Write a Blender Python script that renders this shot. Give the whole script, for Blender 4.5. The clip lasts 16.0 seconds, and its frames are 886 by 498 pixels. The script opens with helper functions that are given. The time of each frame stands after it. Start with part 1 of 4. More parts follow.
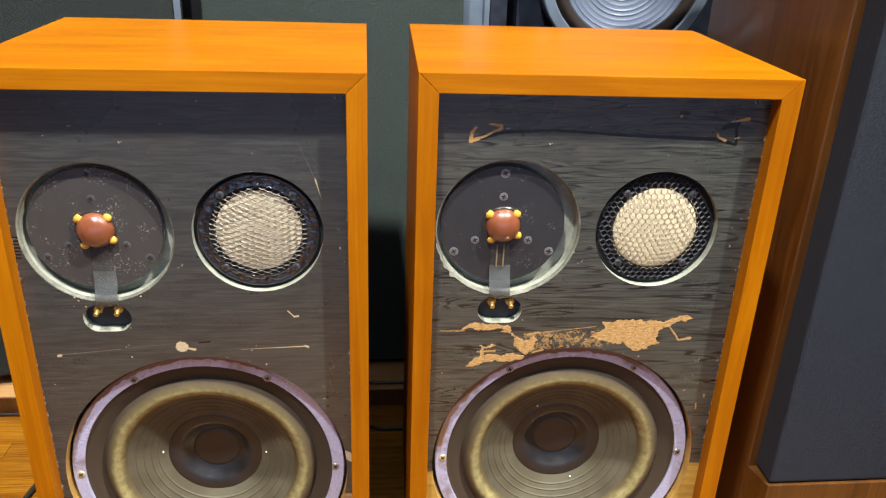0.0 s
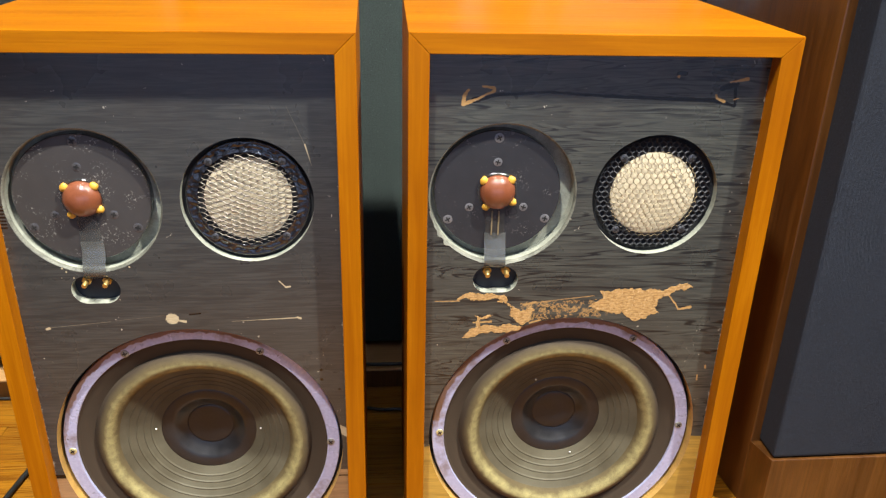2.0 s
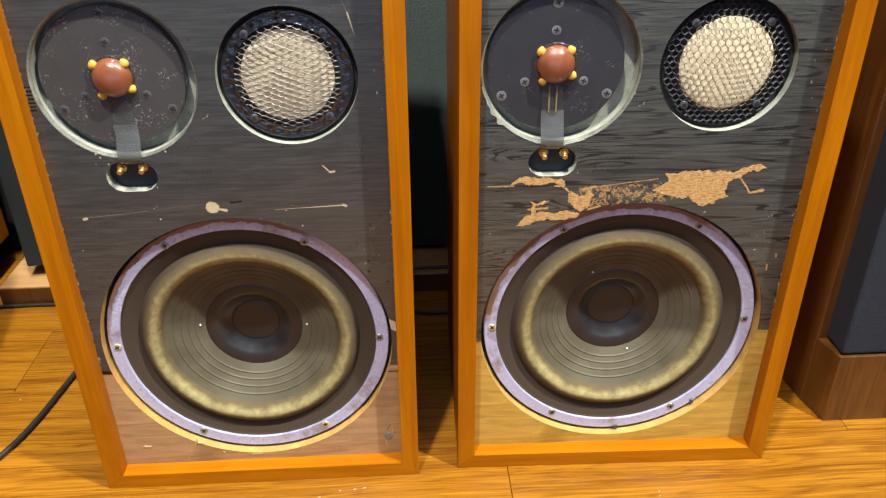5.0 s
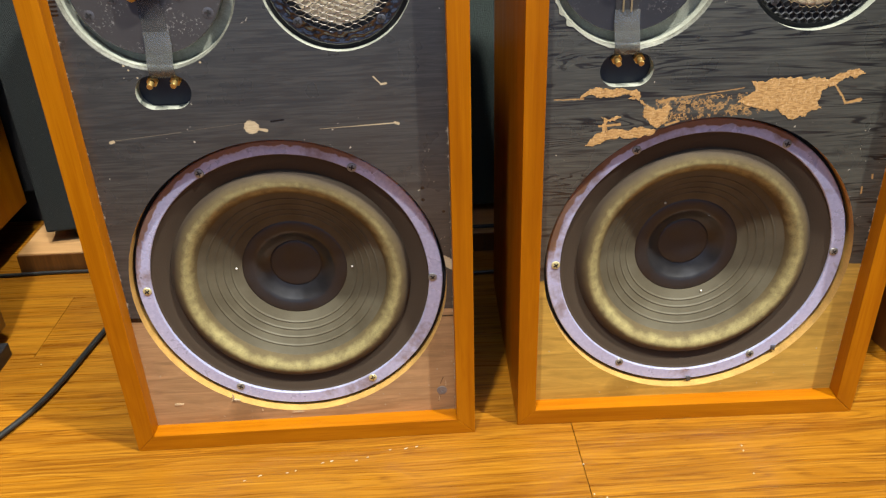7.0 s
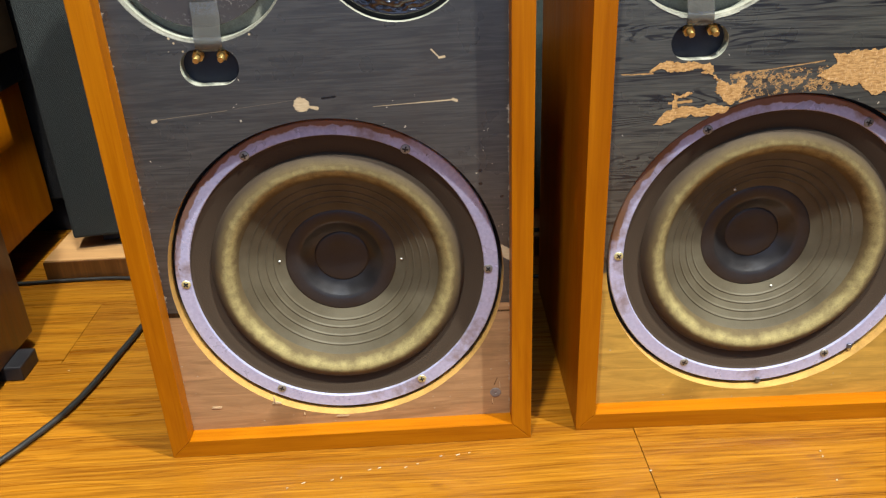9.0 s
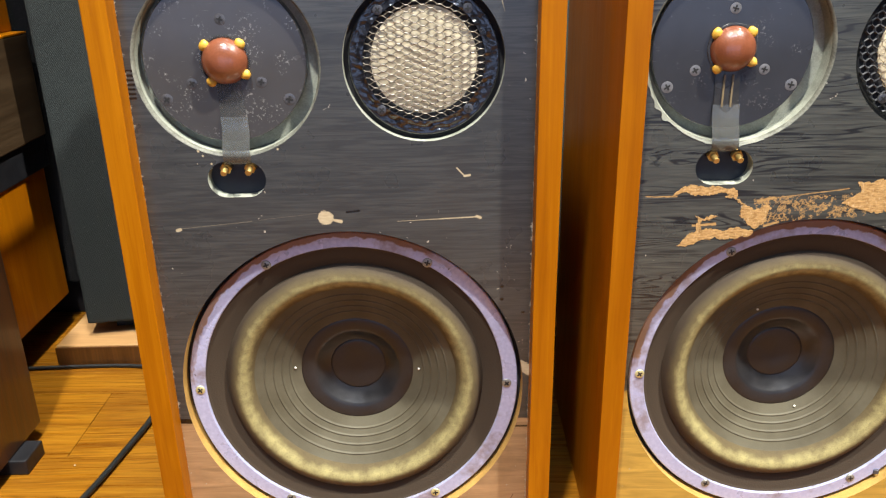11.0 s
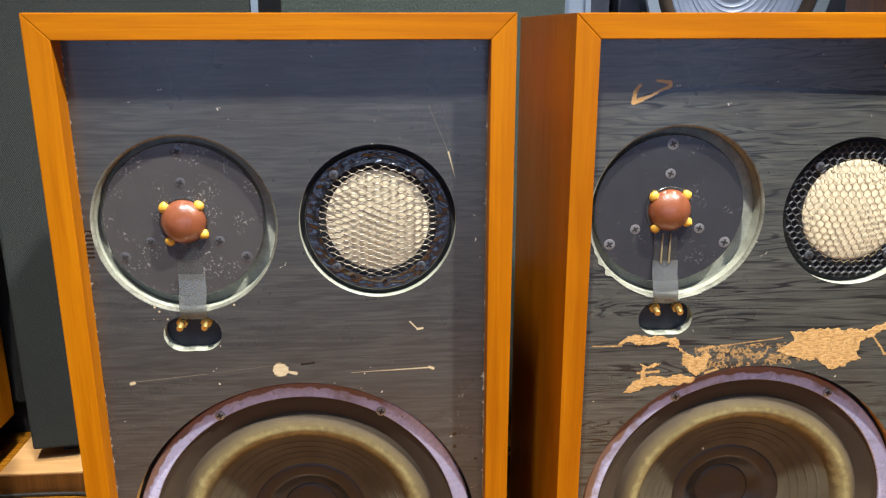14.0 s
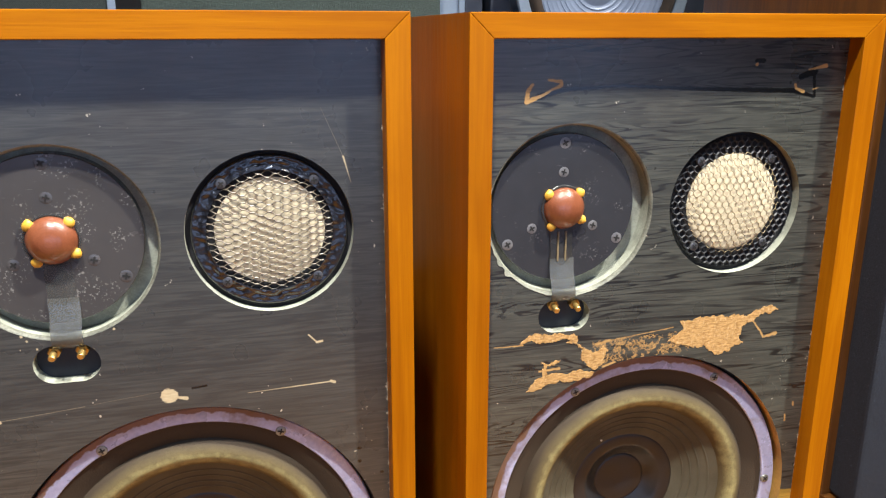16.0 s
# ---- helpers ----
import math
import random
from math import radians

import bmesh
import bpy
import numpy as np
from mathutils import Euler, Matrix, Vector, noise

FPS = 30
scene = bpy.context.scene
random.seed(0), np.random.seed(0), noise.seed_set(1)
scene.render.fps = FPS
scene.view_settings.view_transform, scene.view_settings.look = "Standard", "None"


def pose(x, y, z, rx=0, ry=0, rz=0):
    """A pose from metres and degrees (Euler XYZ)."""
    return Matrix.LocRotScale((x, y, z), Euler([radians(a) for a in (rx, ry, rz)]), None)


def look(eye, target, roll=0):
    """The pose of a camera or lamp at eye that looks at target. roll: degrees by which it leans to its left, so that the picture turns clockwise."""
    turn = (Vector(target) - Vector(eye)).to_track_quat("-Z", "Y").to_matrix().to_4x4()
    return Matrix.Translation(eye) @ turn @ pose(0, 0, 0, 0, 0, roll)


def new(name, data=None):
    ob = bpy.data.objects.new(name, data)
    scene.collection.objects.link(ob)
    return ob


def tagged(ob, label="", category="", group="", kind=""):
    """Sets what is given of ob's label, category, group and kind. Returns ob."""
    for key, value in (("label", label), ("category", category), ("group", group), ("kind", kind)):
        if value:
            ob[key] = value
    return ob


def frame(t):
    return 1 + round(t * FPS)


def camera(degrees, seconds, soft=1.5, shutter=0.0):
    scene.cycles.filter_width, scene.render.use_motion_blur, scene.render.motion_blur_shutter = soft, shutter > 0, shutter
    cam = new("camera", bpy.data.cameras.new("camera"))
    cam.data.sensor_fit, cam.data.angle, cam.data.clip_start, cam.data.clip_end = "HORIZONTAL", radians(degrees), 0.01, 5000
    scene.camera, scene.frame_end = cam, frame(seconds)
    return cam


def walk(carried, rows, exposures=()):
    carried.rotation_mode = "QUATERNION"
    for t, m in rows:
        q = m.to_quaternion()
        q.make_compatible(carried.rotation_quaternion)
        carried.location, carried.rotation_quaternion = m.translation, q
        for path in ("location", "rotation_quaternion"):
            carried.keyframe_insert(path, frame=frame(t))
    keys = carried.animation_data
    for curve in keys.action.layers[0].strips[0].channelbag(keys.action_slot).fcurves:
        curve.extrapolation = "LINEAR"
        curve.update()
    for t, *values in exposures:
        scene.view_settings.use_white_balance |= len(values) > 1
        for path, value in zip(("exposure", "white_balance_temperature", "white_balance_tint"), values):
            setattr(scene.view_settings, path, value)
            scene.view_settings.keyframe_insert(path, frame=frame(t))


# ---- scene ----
cam = camera(58.4, 16.0, soft=1.25)
PATH = [
    (0, (0.342, -0.682, 0.748), (0.533, 1.138, -0.06), 2.1),
    (0.5, (0.349, -0.686, 0.742), (0.541, 1.138, -0.055), 2.1),
    (1, (0.353, -0.684, 0.736), (0.543, 1.14, -0.06), 2.0),
    (1.5, (0.354, -0.683, 0.726), (0.538, 1.141, -0.073), 1.7),
    (2, (0.354, -0.681, 0.716), (0.532, 1.137, -0.098), 1.4),
    (2.5, (0.353, -0.681, 0.706), (0.52, 1.129, -0.129), 1.2),
    (3, (0.35, -0.679, 0.699), (0.5, 1.115, -0.173), 0.8),
    (3.5, (0.343, -0.674, 0.689), (0.48, 1.104, -0.216), 0.6),
    (4, (0.341, -0.667, 0.68), (0.463, 1.092, -0.266), 0.3),
    (4.2, (0.342, -0.665, 0.676), (0.454, 1.085, -0.287), 0.2),
    (6.5, (0.308, -0.631, 0.595), (0.375, 1.107, -0.393), -1.4),
    (7, (0.294, -0.625, 0.558), (0.356, 1.13, -0.4), -1.9),
    (7.5, (0.285, -0.622, 0.528), (0.338, 1.147, -0.403), -2.3),
    (8, (0.266, -0.62, 0.506), (0.312, 1.162, -0.401), -2.6),
    (8.2, (0.261, -0.618, 0.5), (0.304, 1.168, -0.4), -2.7),
    (10.3, (0.249, -0.582, 0.524), (0.27, 1.247, -0.284), -1.7),
    (10.5, (0.247, -0.582, 0.528), (0.269, 1.258, -0.255), -1.5),
    (11, (0.245, -0.583, 0.537), (0.267, 1.282, -0.186), -1.0),
    (11.5, (0.244, -0.584, 0.549), (0.266, 1.299, -0.123), -0.7),
    (12, (0.243, -0.584, 0.566), (0.268, 1.312, -0.069), -0.4),
    (12.5, (0.245, -0.584, 0.58), (0.277, 1.322, -0.027), -0.2),
    (13, (0.245, -0.583, 0.587), (0.299, 1.334, 0.02), -0.1),
    (13.5, (0.246, -0.582, 0.595), (0.332, 1.338, 0.043), -0.1),
    (14, (0.249, -0.582, 0.6), (0.383, 1.34, 0.061), -0.1),
    (14.5, (0.251, -0.579, 0.6), (0.455, 1.337, 0.065), -0.1),
    (15, (0.245, -0.574, 0.6), (0.534, 1.331, 0.064), -0.0),
    (15.5, (0.231, -0.567, 0.598), (0.612, 1.323, 0.065), 0.0),
    (16, (0.225, -0.56, 0.597), (0.696, 1.31, 0.066), 0.0),
]
walk(cam, [(t, look(eye, target, roll)) for t, eye, target, roll in PATH],
     [(0.0, 0.18), (3.5, 0.16), (6.5, 0.0), (8.0, -0.06), (10.5, 0.22), (12.0, 0.34), (16.0, 0.40)])

# ---- world and lights ----
world = bpy.data.worlds.new("room_world")
scene.world = world
world.use_nodes = True
wbg = world.node_tree.nodes["Background"]
wbg.inputs["Color"].default_value = (0.5, 0.55, 0.65, 1)
wbg.inputs["Strength"].default_value = 0.05

WARM, COOL, KEY = (1.0, 0.84, 0.50), (0.45, 0.60, 1.0), (0.92, 0.91, 0.85)
CEIL = 2.9


def lamp(name, eye, target, power, color, size, size_y=None):
    data = bpy.data.lights.new(name, "AREA")
    data.energy, data.color, data.size = power, color, size
    if size_y:
        data.shape, data.size_y = "RECTANGLE", size_y
    else:
        data.shape = "DISK"
    ob = new(name, data)
    ob.matrix_basis = look(eye, target)
    return ob


# place, watts, colour, beam angle, aim
SPOTS = [
    ((1.60, -0.82, CEIL - 0.09), 620, KEY, 38, (0.38, 0.02, 0.35)),
    ((0.00, -0.90, CEIL - 0.09), 420, KEY, 38, (0.30, -0.02, 0.35)),
    ((0.72, -0.50, CEIL - 0.09), 50, WARM, 44, (0.45, -0.60, 0.0)),
    ((-0.02, 0.05, CEIL - 0.09), 280, KEY, 26, (-0.50, 0.22, 0.20)),
]
for eye, power, hue, beam, aim in SPOTS:
    data = bpy.data.lights.new("ceiling_spot_light", "SPOT")
    data.energy, data.color, data.spot_size, data.spot_blend, data.shadow_soft_size = power, hue, radians(beam), 0.7, 0.05
    new("ceiling_spot_light", data).matrix_basis = look(eye, aim)
lamp("window_light", (0.45, -3.12, 0.64), (0.45, 0, 0.64), 14.5, COOL, 3.4, 1.08)
PANEL = (0.35, -1.65)
lamp("ceiling_panel_light", (*PANEL, CEIL - 0.035), (*PANEL, 0.0), 24, (0.55, 0.70, 1.0), 1.16, 0.56)


# ---- node helpers ----
class Mat:
    """A node material with short ways to add nodes."""

    def __init__(self, name, rough=0.5, metal=0.0, color=(0.5, 0.5, 0.5), coat=0.0):
        self.m = bpy.data.materials.new(name)
        self.m.use_nodes = True
        self.t = self.m.node_tree
        self.b = self.t.nodes["Principled BSDF"]
        self.set(rough=rough, metal=metal, color=color)
        self.b.inputs["Coat Weight"].default_value = coat
        self.b.inputs["Coat Roughness"].default_value = 0.12

    def n(self, kind, **kw):
        node = self.t.nodes.new(kind)
        for k, v in kw.items():
            setattr(node, k, v)
        return node

    def put(self, sock, v):
        if isinstance(v, bpy.types.NodeSocket):
            self.t.links.new(v, sock)
        elif isinstance(v, tuple) and len(v) == 3 and sock.type == "RGBA":
            sock.default_value = (*v, 1)
        else:
            sock.default_value = v

    def set(self, rough=None, metal=None, color=None, normal=None):
        for k, v in (("Roughness", rough), ("Metallic", metal), ("Base Color", color), ("Normal", normal)):
            if v is not None:
                self.put(self.b.inputs[k], v)
        return self

    def coord(self, shift=True):
        c = self.n("ShaderNodeTexCoord").outputs["Object"]
        if not shift:
            return c
        r = self.n("ShaderNodeObjectInfo").outputs["Random"]
        return self.vec("ADD", c, self.vec("SCALE", (3.1, 5.7, 4.3), scale=r))

    def vec(self, op, a, b=None, scale=None):
        node = self.n("ShaderNodeVectorMath", operation=op)
        self.put(node.inputs[0], a)
        if b is not None:
            self.put(node.inputs[1], b)
        if scale is not None:
            self.put(node.inputs["Scale"], scale)
        return node.outputs["Value"] if op in ("DOT_PRODUCT", "LENGTH", "DISTANCE") else node.outputs["Vector"]

    def math(self, op, a, b=0.0, clamp=False):
        node = self.n("ShaderNodeMath", operation=op, use_clamp=clamp)
        self.put(node.inputs[0], a)
        self.put(node.inputs[1], b)
        return node.outputs[0]

    def noise(self, v, scale, detail=3.0, rough=0.55, out="Fac", distort=0.0):
        node = self.n("ShaderNodeTexNoise")
        for k, x in (("Vector", v), ("Scale", scale), ("Detail", detail), ("Roughness", rough), ("Distortion", distort)):
            self.put(node.inputs[k], x)
        return node.outputs[out]

    def voro(self, v, scale, feature="F1"):
        node = self.n("ShaderNodeTexVoronoi", feature=feature)
        self.put(node.inputs["Vector"], v)
        self.put(node.inputs["Scale"], scale)
        return node.outputs["Distance"]

    def span(self, x, a, b, c=0.0, d=1.0):
        node = self.n("ShaderNodeMapRange")
        for i, v in enumerate((x, a, b, c, d)):
            self.put(node.inputs[i], v)
        return node.outputs[0]

    def mix(self, f, a, b):
        node = self.n("ShaderNodeMix", data_type="RGBA")
        self.put(node.inputs["Factor"], f)
        self.put(node.inputs[6], a)
        self.put(node.inputs[7], b)
        return node.outputs[2]

    def lerp(self, f, a, b):
        node = self.n("ShaderNodeMix", data_type="FLOAT")
        self.put(node.inputs[0], f)
        self.put(node.inputs[2], a)
        self.put(node.inputs[3], b)
        return node.outputs[0]

    def bump(self, h, dist=0.001, strength=0.5):
        node = self.n("ShaderNodeBump")
        self.put(node.inputs["Strength"], strength)
        self.put(node.inputs["Distance"], dist)
        self.put(node.inputs["Height"], h)
        self.set(normal=node.outputs[0])
        return self

    def seg(self, p, a, b, ra, rb=None):
        """How far p lies outside a tapered stroke from a to b in the x-z plane."""
        ax, az = a
        dx, dz = b[0] - ax, b[1] - az
        pa = self.vec("SUBTRACT", self.vec("MULTIPLY", p, (1, 0, 1)), (ax, 0, az))
        ll = max(dx * dx + dz * dz, 1e-9)
        h = self.math("DIVIDE", self.vec("DOT_PRODUCT", pa, (dx, 0, dz)), ll, clamp=True)
        d = self.vec("LENGTH", self.vec("SUBTRACT", pa, self.vec("SCALE", (dx, 0, dz), scale=h)))
        r = ra if rb is None else self.lerp(h, ra, rb)
        return self.math("SUBTRACT", d, r)

    def strokes(self, p, items):
        d = None
        for it in items:
            s = self.seg(p, *it)
            d = s if d is None else self.math("MINIMUM", d, s)
        return d


def stretched(axis, along, across):
    return tuple(along if i == axis else across for i in range(3))


def wood(name, dark, mid, light, axis, rough=0.35, coat=0.3, grain=1.0, bump=0.25, gloss=0.5):
    m = Mat(name, rough=rough, coat=coat)
    c = m.coord()
    broad = m.noise(m.vec("MULTIPLY", c, stretched(axis, 1.3, 9.0)), 2.2 * grain, 4, 0.6, distort=1.2)
    lines = m.noise(m.vec("MULTIPLY", c, stretched(axis, 2.2, 70.0)), 2.4 * grain, 5, 0.65, distort=0.5)
    fibre = m.noise(m.vec("MULTIPLY", c, stretched(axis, 12.0, 420.0)), 2.0 * grain, 2, 0.6)
    f = m.math("ADD", m.math("MULTIPLY", broad, 0.55), m.math("MULTIPLY", lines, 0.45))
    col = m.mix(m.span(f, 0.33, 0.52), dark, mid)
    col = m.mix(m.span(f, 0.50, 0.68), col, light)
    col = m.mix(m.span(fibre, 0.52, 0.75, 0, 0.45), col, dark)
    m.set(color=col, rough=m.span(lines, 0.3, 0.7, rough - 0.06, rough + 0.10))
    m.b.inputs["Specular IOR Level"].default_value = gloss
    return m.bump(m.math("ADD", fibre, m.math("MULTIPLY", lines, 0.6)), 0.0004, bump).m


TEAK = ((0.27, 0.077, 0.001), (0.355, 0.113, 0.001), (0.43, 0.150, 0.002))
teak_x, teak_z = [wood("teak_veneer_" + "xyz"[a], *TEAK, a, rough=0.34, coat=0.0, gloss=0.13) for a in (0, 2)]
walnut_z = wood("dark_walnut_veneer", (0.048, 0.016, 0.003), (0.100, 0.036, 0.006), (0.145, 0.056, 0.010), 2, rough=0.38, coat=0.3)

brown_x = wood("dark_brown_veneer", (0.022, 0.012, 0.005), (0.040, 0.023, 0.010), (0.060, 0.036, 0.017), 1, rough=0.6, coat=0.0, gloss=0.2)


def plank_material():
    """Glossy plank: long wavy growth rings, pores and reddish bands."""
    m = Mat("floor_plank_wood", rough=0.3, coat=0.25)
    c = m.coord()
    warp = m.vec("SCALE", m.vec("SUBTRACT", m.noise(m.vec("MULTIPLY", c, (1.2, 5, 1)), 2.5, 3, 0.5, "Color"), (0.5, 0.5, 0.5)), scale=0.025)
    p = m.vec("ADD", c, warp)
    growth = m.noise(m.vec("MULTIPLY", p, (1.0, 11.0, 1)), 2.6, 2, 0.45)
    rings = m.math("SINE", m.math("MULTIPLY", growth, 95.0))
    lines = m.noise(m.vec("MULTIPLY", p, (3.5, 170.0, 1)), 2.2, 4, 0.65)
    fibre = m.noise(m.vec("MULTIPLY", c, (14.0, 520.0, 1)), 2.0, 2, 0.6)
    band = m.noise(m.vec("MULTIPLY", p, (0.9, 30.0, 1)), 2.0, 4, 0.6)
    col = m.mix(m.span(band, 0.36, 0.62), (0.19, 0.064, 0.003), (0.31, 0.122, 0.006))
    col = m.mix(m.span(lines, 0.48, 0.66, 0, 0.75), col, (0.41, 0.185, 0.013))
    dark = m.math("MULTIPLY", m.span(rings, 0.15, 0.95), m.span(lines, 0.62, 0.40, 0.05, 0.48))
    col = m.mix(dark, col, (0.105, 0.030, 0.003))
    col = m.mix(m.span(fibre, 0.54, 0.72, 0, 0.45), col, (0.12, 0.040, 0.003))
    m.set(color=col, rough=m.span(lines, 0.3, 0.7, 0.24, 0.38))
    return m.bump(m.math("ADD", fibre, rings), 0.0003, 0.2).m


plank_mat = plank_material()
riser_mat = wood("pale_board", (0.36, 0.19, 0.07), (0.50, 0.28, 0.11), (0.60, 0.36, 0.16), 0, rough=0.5, coat=0.05)


def plain(name, color, rough=0.5, metal=0.0, vary=0.25, scale=60.0, bump=0.15, coat=0.0):
    """A surface of one colour with two scales of unevenness."""
    m = Mat(name, rough=rough, metal=metal, coat=coat)
    c = m.coord()
    a, b = m.noise(c, scale, 4), m.noise(c, scale * 9, 3)
    f = m.math("ADD", m.math("MULTIPLY", a, 0.6), m.math("MULTIPLY", b, 0.4))
    lo = tuple(x * (1 - vary) for x in color)
    hi = tuple(min(1, x * (1 + vary)) for x in color)
    m.set(color=m.mix(m.span(f, 0.3, 0.7), lo, hi), rough=m.span(a, 0.3, 0.7, max(0.03, rough - 0.08), min(1, rough + 0.1)))
    return m.bump(b, 0.0003, bump).m


def cloth(name, color, thread=1500.0, rough=0.9):
    m = Mat(name, rough=rough)
    c = m.coord(False)
    wx = m.math("SINE", m.math("MULTIPLY", m.vec("DOT_PRODUCT", c, (1, 0, 0)), thread))
    wz = m.math("SINE", m.math("MULTIPLY", m.vec("DOT_PRODUCT", c, (0, 0, 1)), thread))
    w = m.math("MULTIPLY", wx, wz)
    big, fine = m.noise(c, 9, 4), m.noise(c, 500, 2)
    lint = m.span(m.noise(c, 320, 1), 0.70, 0.76, 0, 0.35)
    col = m.mix(m.span(fine, 0.3, 0.7), tuple(x * 0.6 for x in color), tuple(x * 1.4 for x in color))
    col = m.mix(m.span(big, 0.3, 0.7, 0, 0.3), col, tuple(x * 1.5 for x in color))
    col = m.mix(lint, col, tuple(min(1, x * 4 + 0.05) for x in color))
    m.set(color=col)
    return m.bump(m.math("ADD", w, fine), 0.0006, 0.5).m


grey_cloth = cloth("grey_green_grille_cloth", (0.028, 0.040, 0.036), 6000)
# Near black: the shade of the gap beside the stack, as colour.
gap_cloth = cloth("dark_gap_cloth", (0.004, 0.004, 0.004), 5000)
# Coarser weave; weaker light on the west side is darkened into the colour.
dark_cloth = cloth("dimmed_charcoal_grille_cloth", (0.013, 0.018, 0.017), 3000)
navy_cloth = cloth("navy_black_grille_cloth", (0.008, 0.012, 0.022), 7000)
black_paint = plain("black_paint", (0.012, 0.012, 0.014), 0.45)
dark_inside = plain("dark_inside", (0.010, 0.010, 0.012), 0.8)
navy_board = plain("dark_blue_backing_board", (0.012, 0.016, 0.028), 0.5)
def flange_material():
    m = Mat("stained_cool_tinted_flange", rough=0.30, metal=0.2)
    c = m.coord()
    fine, broad = m.noise(c, 300, 3), m.noise(c, 18, 5, 0.65)
    # Cool light's lavender tint is put into the grey metal's colour.
    col = m.mix(m.span(fine, 0.3, 0.7), (0.40, 0.42, 0.64), (0.50, 0.52, 0.74))
    col = m.mix(m.span(broad, 0.56, 0.66, 0, 0.65), col, (0.20, 0.13, 0.085))
    col = m.mix(m.span(m.noise(c, 90, 5, 0.7), 0.66, 0.72), col, (0.07, 0.05, 0.045))
    own = m.n("ShaderNodeTexCoord").outputs["Object"]
    off = m.vec("MULTIPLY", m.vec("SUBTRACT", own, (0.172, 0, 0.175)), (1, 0, 1))
    rim = m.math("ADD", m.vec("LENGTH", off), m.span(m.noise(c, 70, 4), 0.3, 0.7, -0.0022, 0.0022))
    high = m.math("ADD", m.vec("DOT_PRODUCT", off, (-0.35, 0, 0.9)), m.span(broad, 0.3, 0.7, -0.03, 0.03))
    # Shade from the hole's upper edge, painted as a brown outer rim.
    shaded_rim = m.math("MULTIPLY", m.span(rim, 0.1375, 0.1388), m.span(high, 0.05, 0.085))
    col = m.mix(m.math("MULTIPLY", shaded_rim, 0.9), col, (0.20, 0.095, 0.032))
    m.set(color=col, rough=m.lerp(shaded_rim, m.span(broad, 0.3, 0.7, 0.20, 0.42), 0.7))
    m.put(m.b.inputs["Metallic"], m.lerp(shaded_rim, 0.2, 0.0))
    return m.bump(fine, 0.0003, 0.12).m


flange_metal = flange_material()
gasket_mat = plain("dark_brown_gasket", (0.017, 0.009, 0.005), 0.92, 0, 0.8, 120, 0.5)
steel = plain("zinc_screw_steel", (0.30, 0.30, 0.27), 0.38, 0.6, 0.25, 200)
brassy = plain("yellowed_brass_screw", (0.62, 0.58, 0.30), 0.38, 0.5, 0.2, 200)
dark_screw = plain("dark_screw_steel", (0.10, 0.10, 0.11), 0.35, 0.6, 0.3, 200)
plate_screw = plain("lacquered_black_screw", (0.075, 0.070, 0.072), 0.22, 0.1, 0.3, 200, 0.1, coat=0.4)
grey_screw = plain("dull_grey_screw", (0.17, 0.165, 0.17), 0.35, 0.3, 0.3, 200)
worn_edge = plain("worn_grey_rounded_edge", (0.17, 0.17, 0.135), 0.6, 0, 0.7, 60, 0.5)
lead_tan = plain("tan_flat_lead", (0.20, 0.15, 0.08), 0.4, 0, 0.2, 200)
slot_black = plain("screw_slot_black", (0.01, 0.01, 0.01), 0.7)
copper = plain("copper_brown_dome", (0.20, 0.060, 0.026), 0.36, 0.0, 0.2, 90, 0.1, coat=0.6)
glue = plain("yellow_glue", (0.62, 0.34, 0.040), 0.45, 0, 0.15, 150)
brass = plain("brass_terminal", (0.58, 0.40, 0.14), 0.32, 0.85, 0.2, 200)
tape_clear = plain("grey_shiny_tape", (0.13, 0.13, 0.12), 0.14, 0.1, 0.35, 70, 0.3, coat=0.5)
tape_clear.node_tree.nodes["Principled BSDF"].inputs["Alpha"].default_value = 0.5
film_clear = plain("clear_lead_film", (0.10, 0.10, 0.095), 0.12, 0.0, 0.4, 70, 0.4, coat=0.8)
film_clear.node_tree.nodes["Principled BSDF"].inputs["Alpha"].default_value = 0.25
tape_dark = plain("dark_film_strip", (0.035, 0.033, 0.030), 0.22, 0.0, 0.3, 70, 0.3, coat=0.5)
mesh_black = plain("gloss_black_expanded_metal", (0.012, 0.013, 0.017), 0.55, 0.0, 0.2, 90, 0.1)


def embossed_material():
    """Thick gloss paint that has run over embossed metal."""
    m = Mat("gloss_black_embossed_metal", rough=0.13, coat=0.8, color=(0.012, 0.013, 0.018))
    c = m.coord(False)
    lumps = m.voro(m.vec("MULTIPLY", c, (0.8, 1, 1.25)), 210, "SMOOTH_F1")
    return m.bump(m.math("ADD", lumps, m.math("MULTIPLY", m.noise(c, 420, 2), 0.4)), 0.0020, 0.5).m


embossed = embossed_material()
mesh_silver = plain("worn_bare_mesh_wire", (0.13, 0.11, 0.085), 0.4, 0.2, 0.3, 200)
mesh_pale = plain("cream_mesh_wire", (0.22, 0.17, 0.09), 0.6, 0.0, 0.2, 200)
cream_pad = plain("cream_felt_dome", (0.66, 0.57, 0.40), 0.9, 0, 0.12, 80, 0.3)
pale_rim = plain("pale_grey_bare_rim", (0.31, 0.32, 0.26), 0.7, 0, 0.35, 90, 0.4)
raw_rim = plain("raw_yellow_wood_rim", (0.50, 0.29, 0.075), 0.65, 0, 0.3, 60, 0.4)
plug_mat = plain("grey_wood_plug", (0.22, 0.19, 0.17), 0.6, 0, 0.3, 150)
cable_mat = plain("black_cable_rubber", (0.016, 0.017, 0.016), 0.38, 0, 0.2)
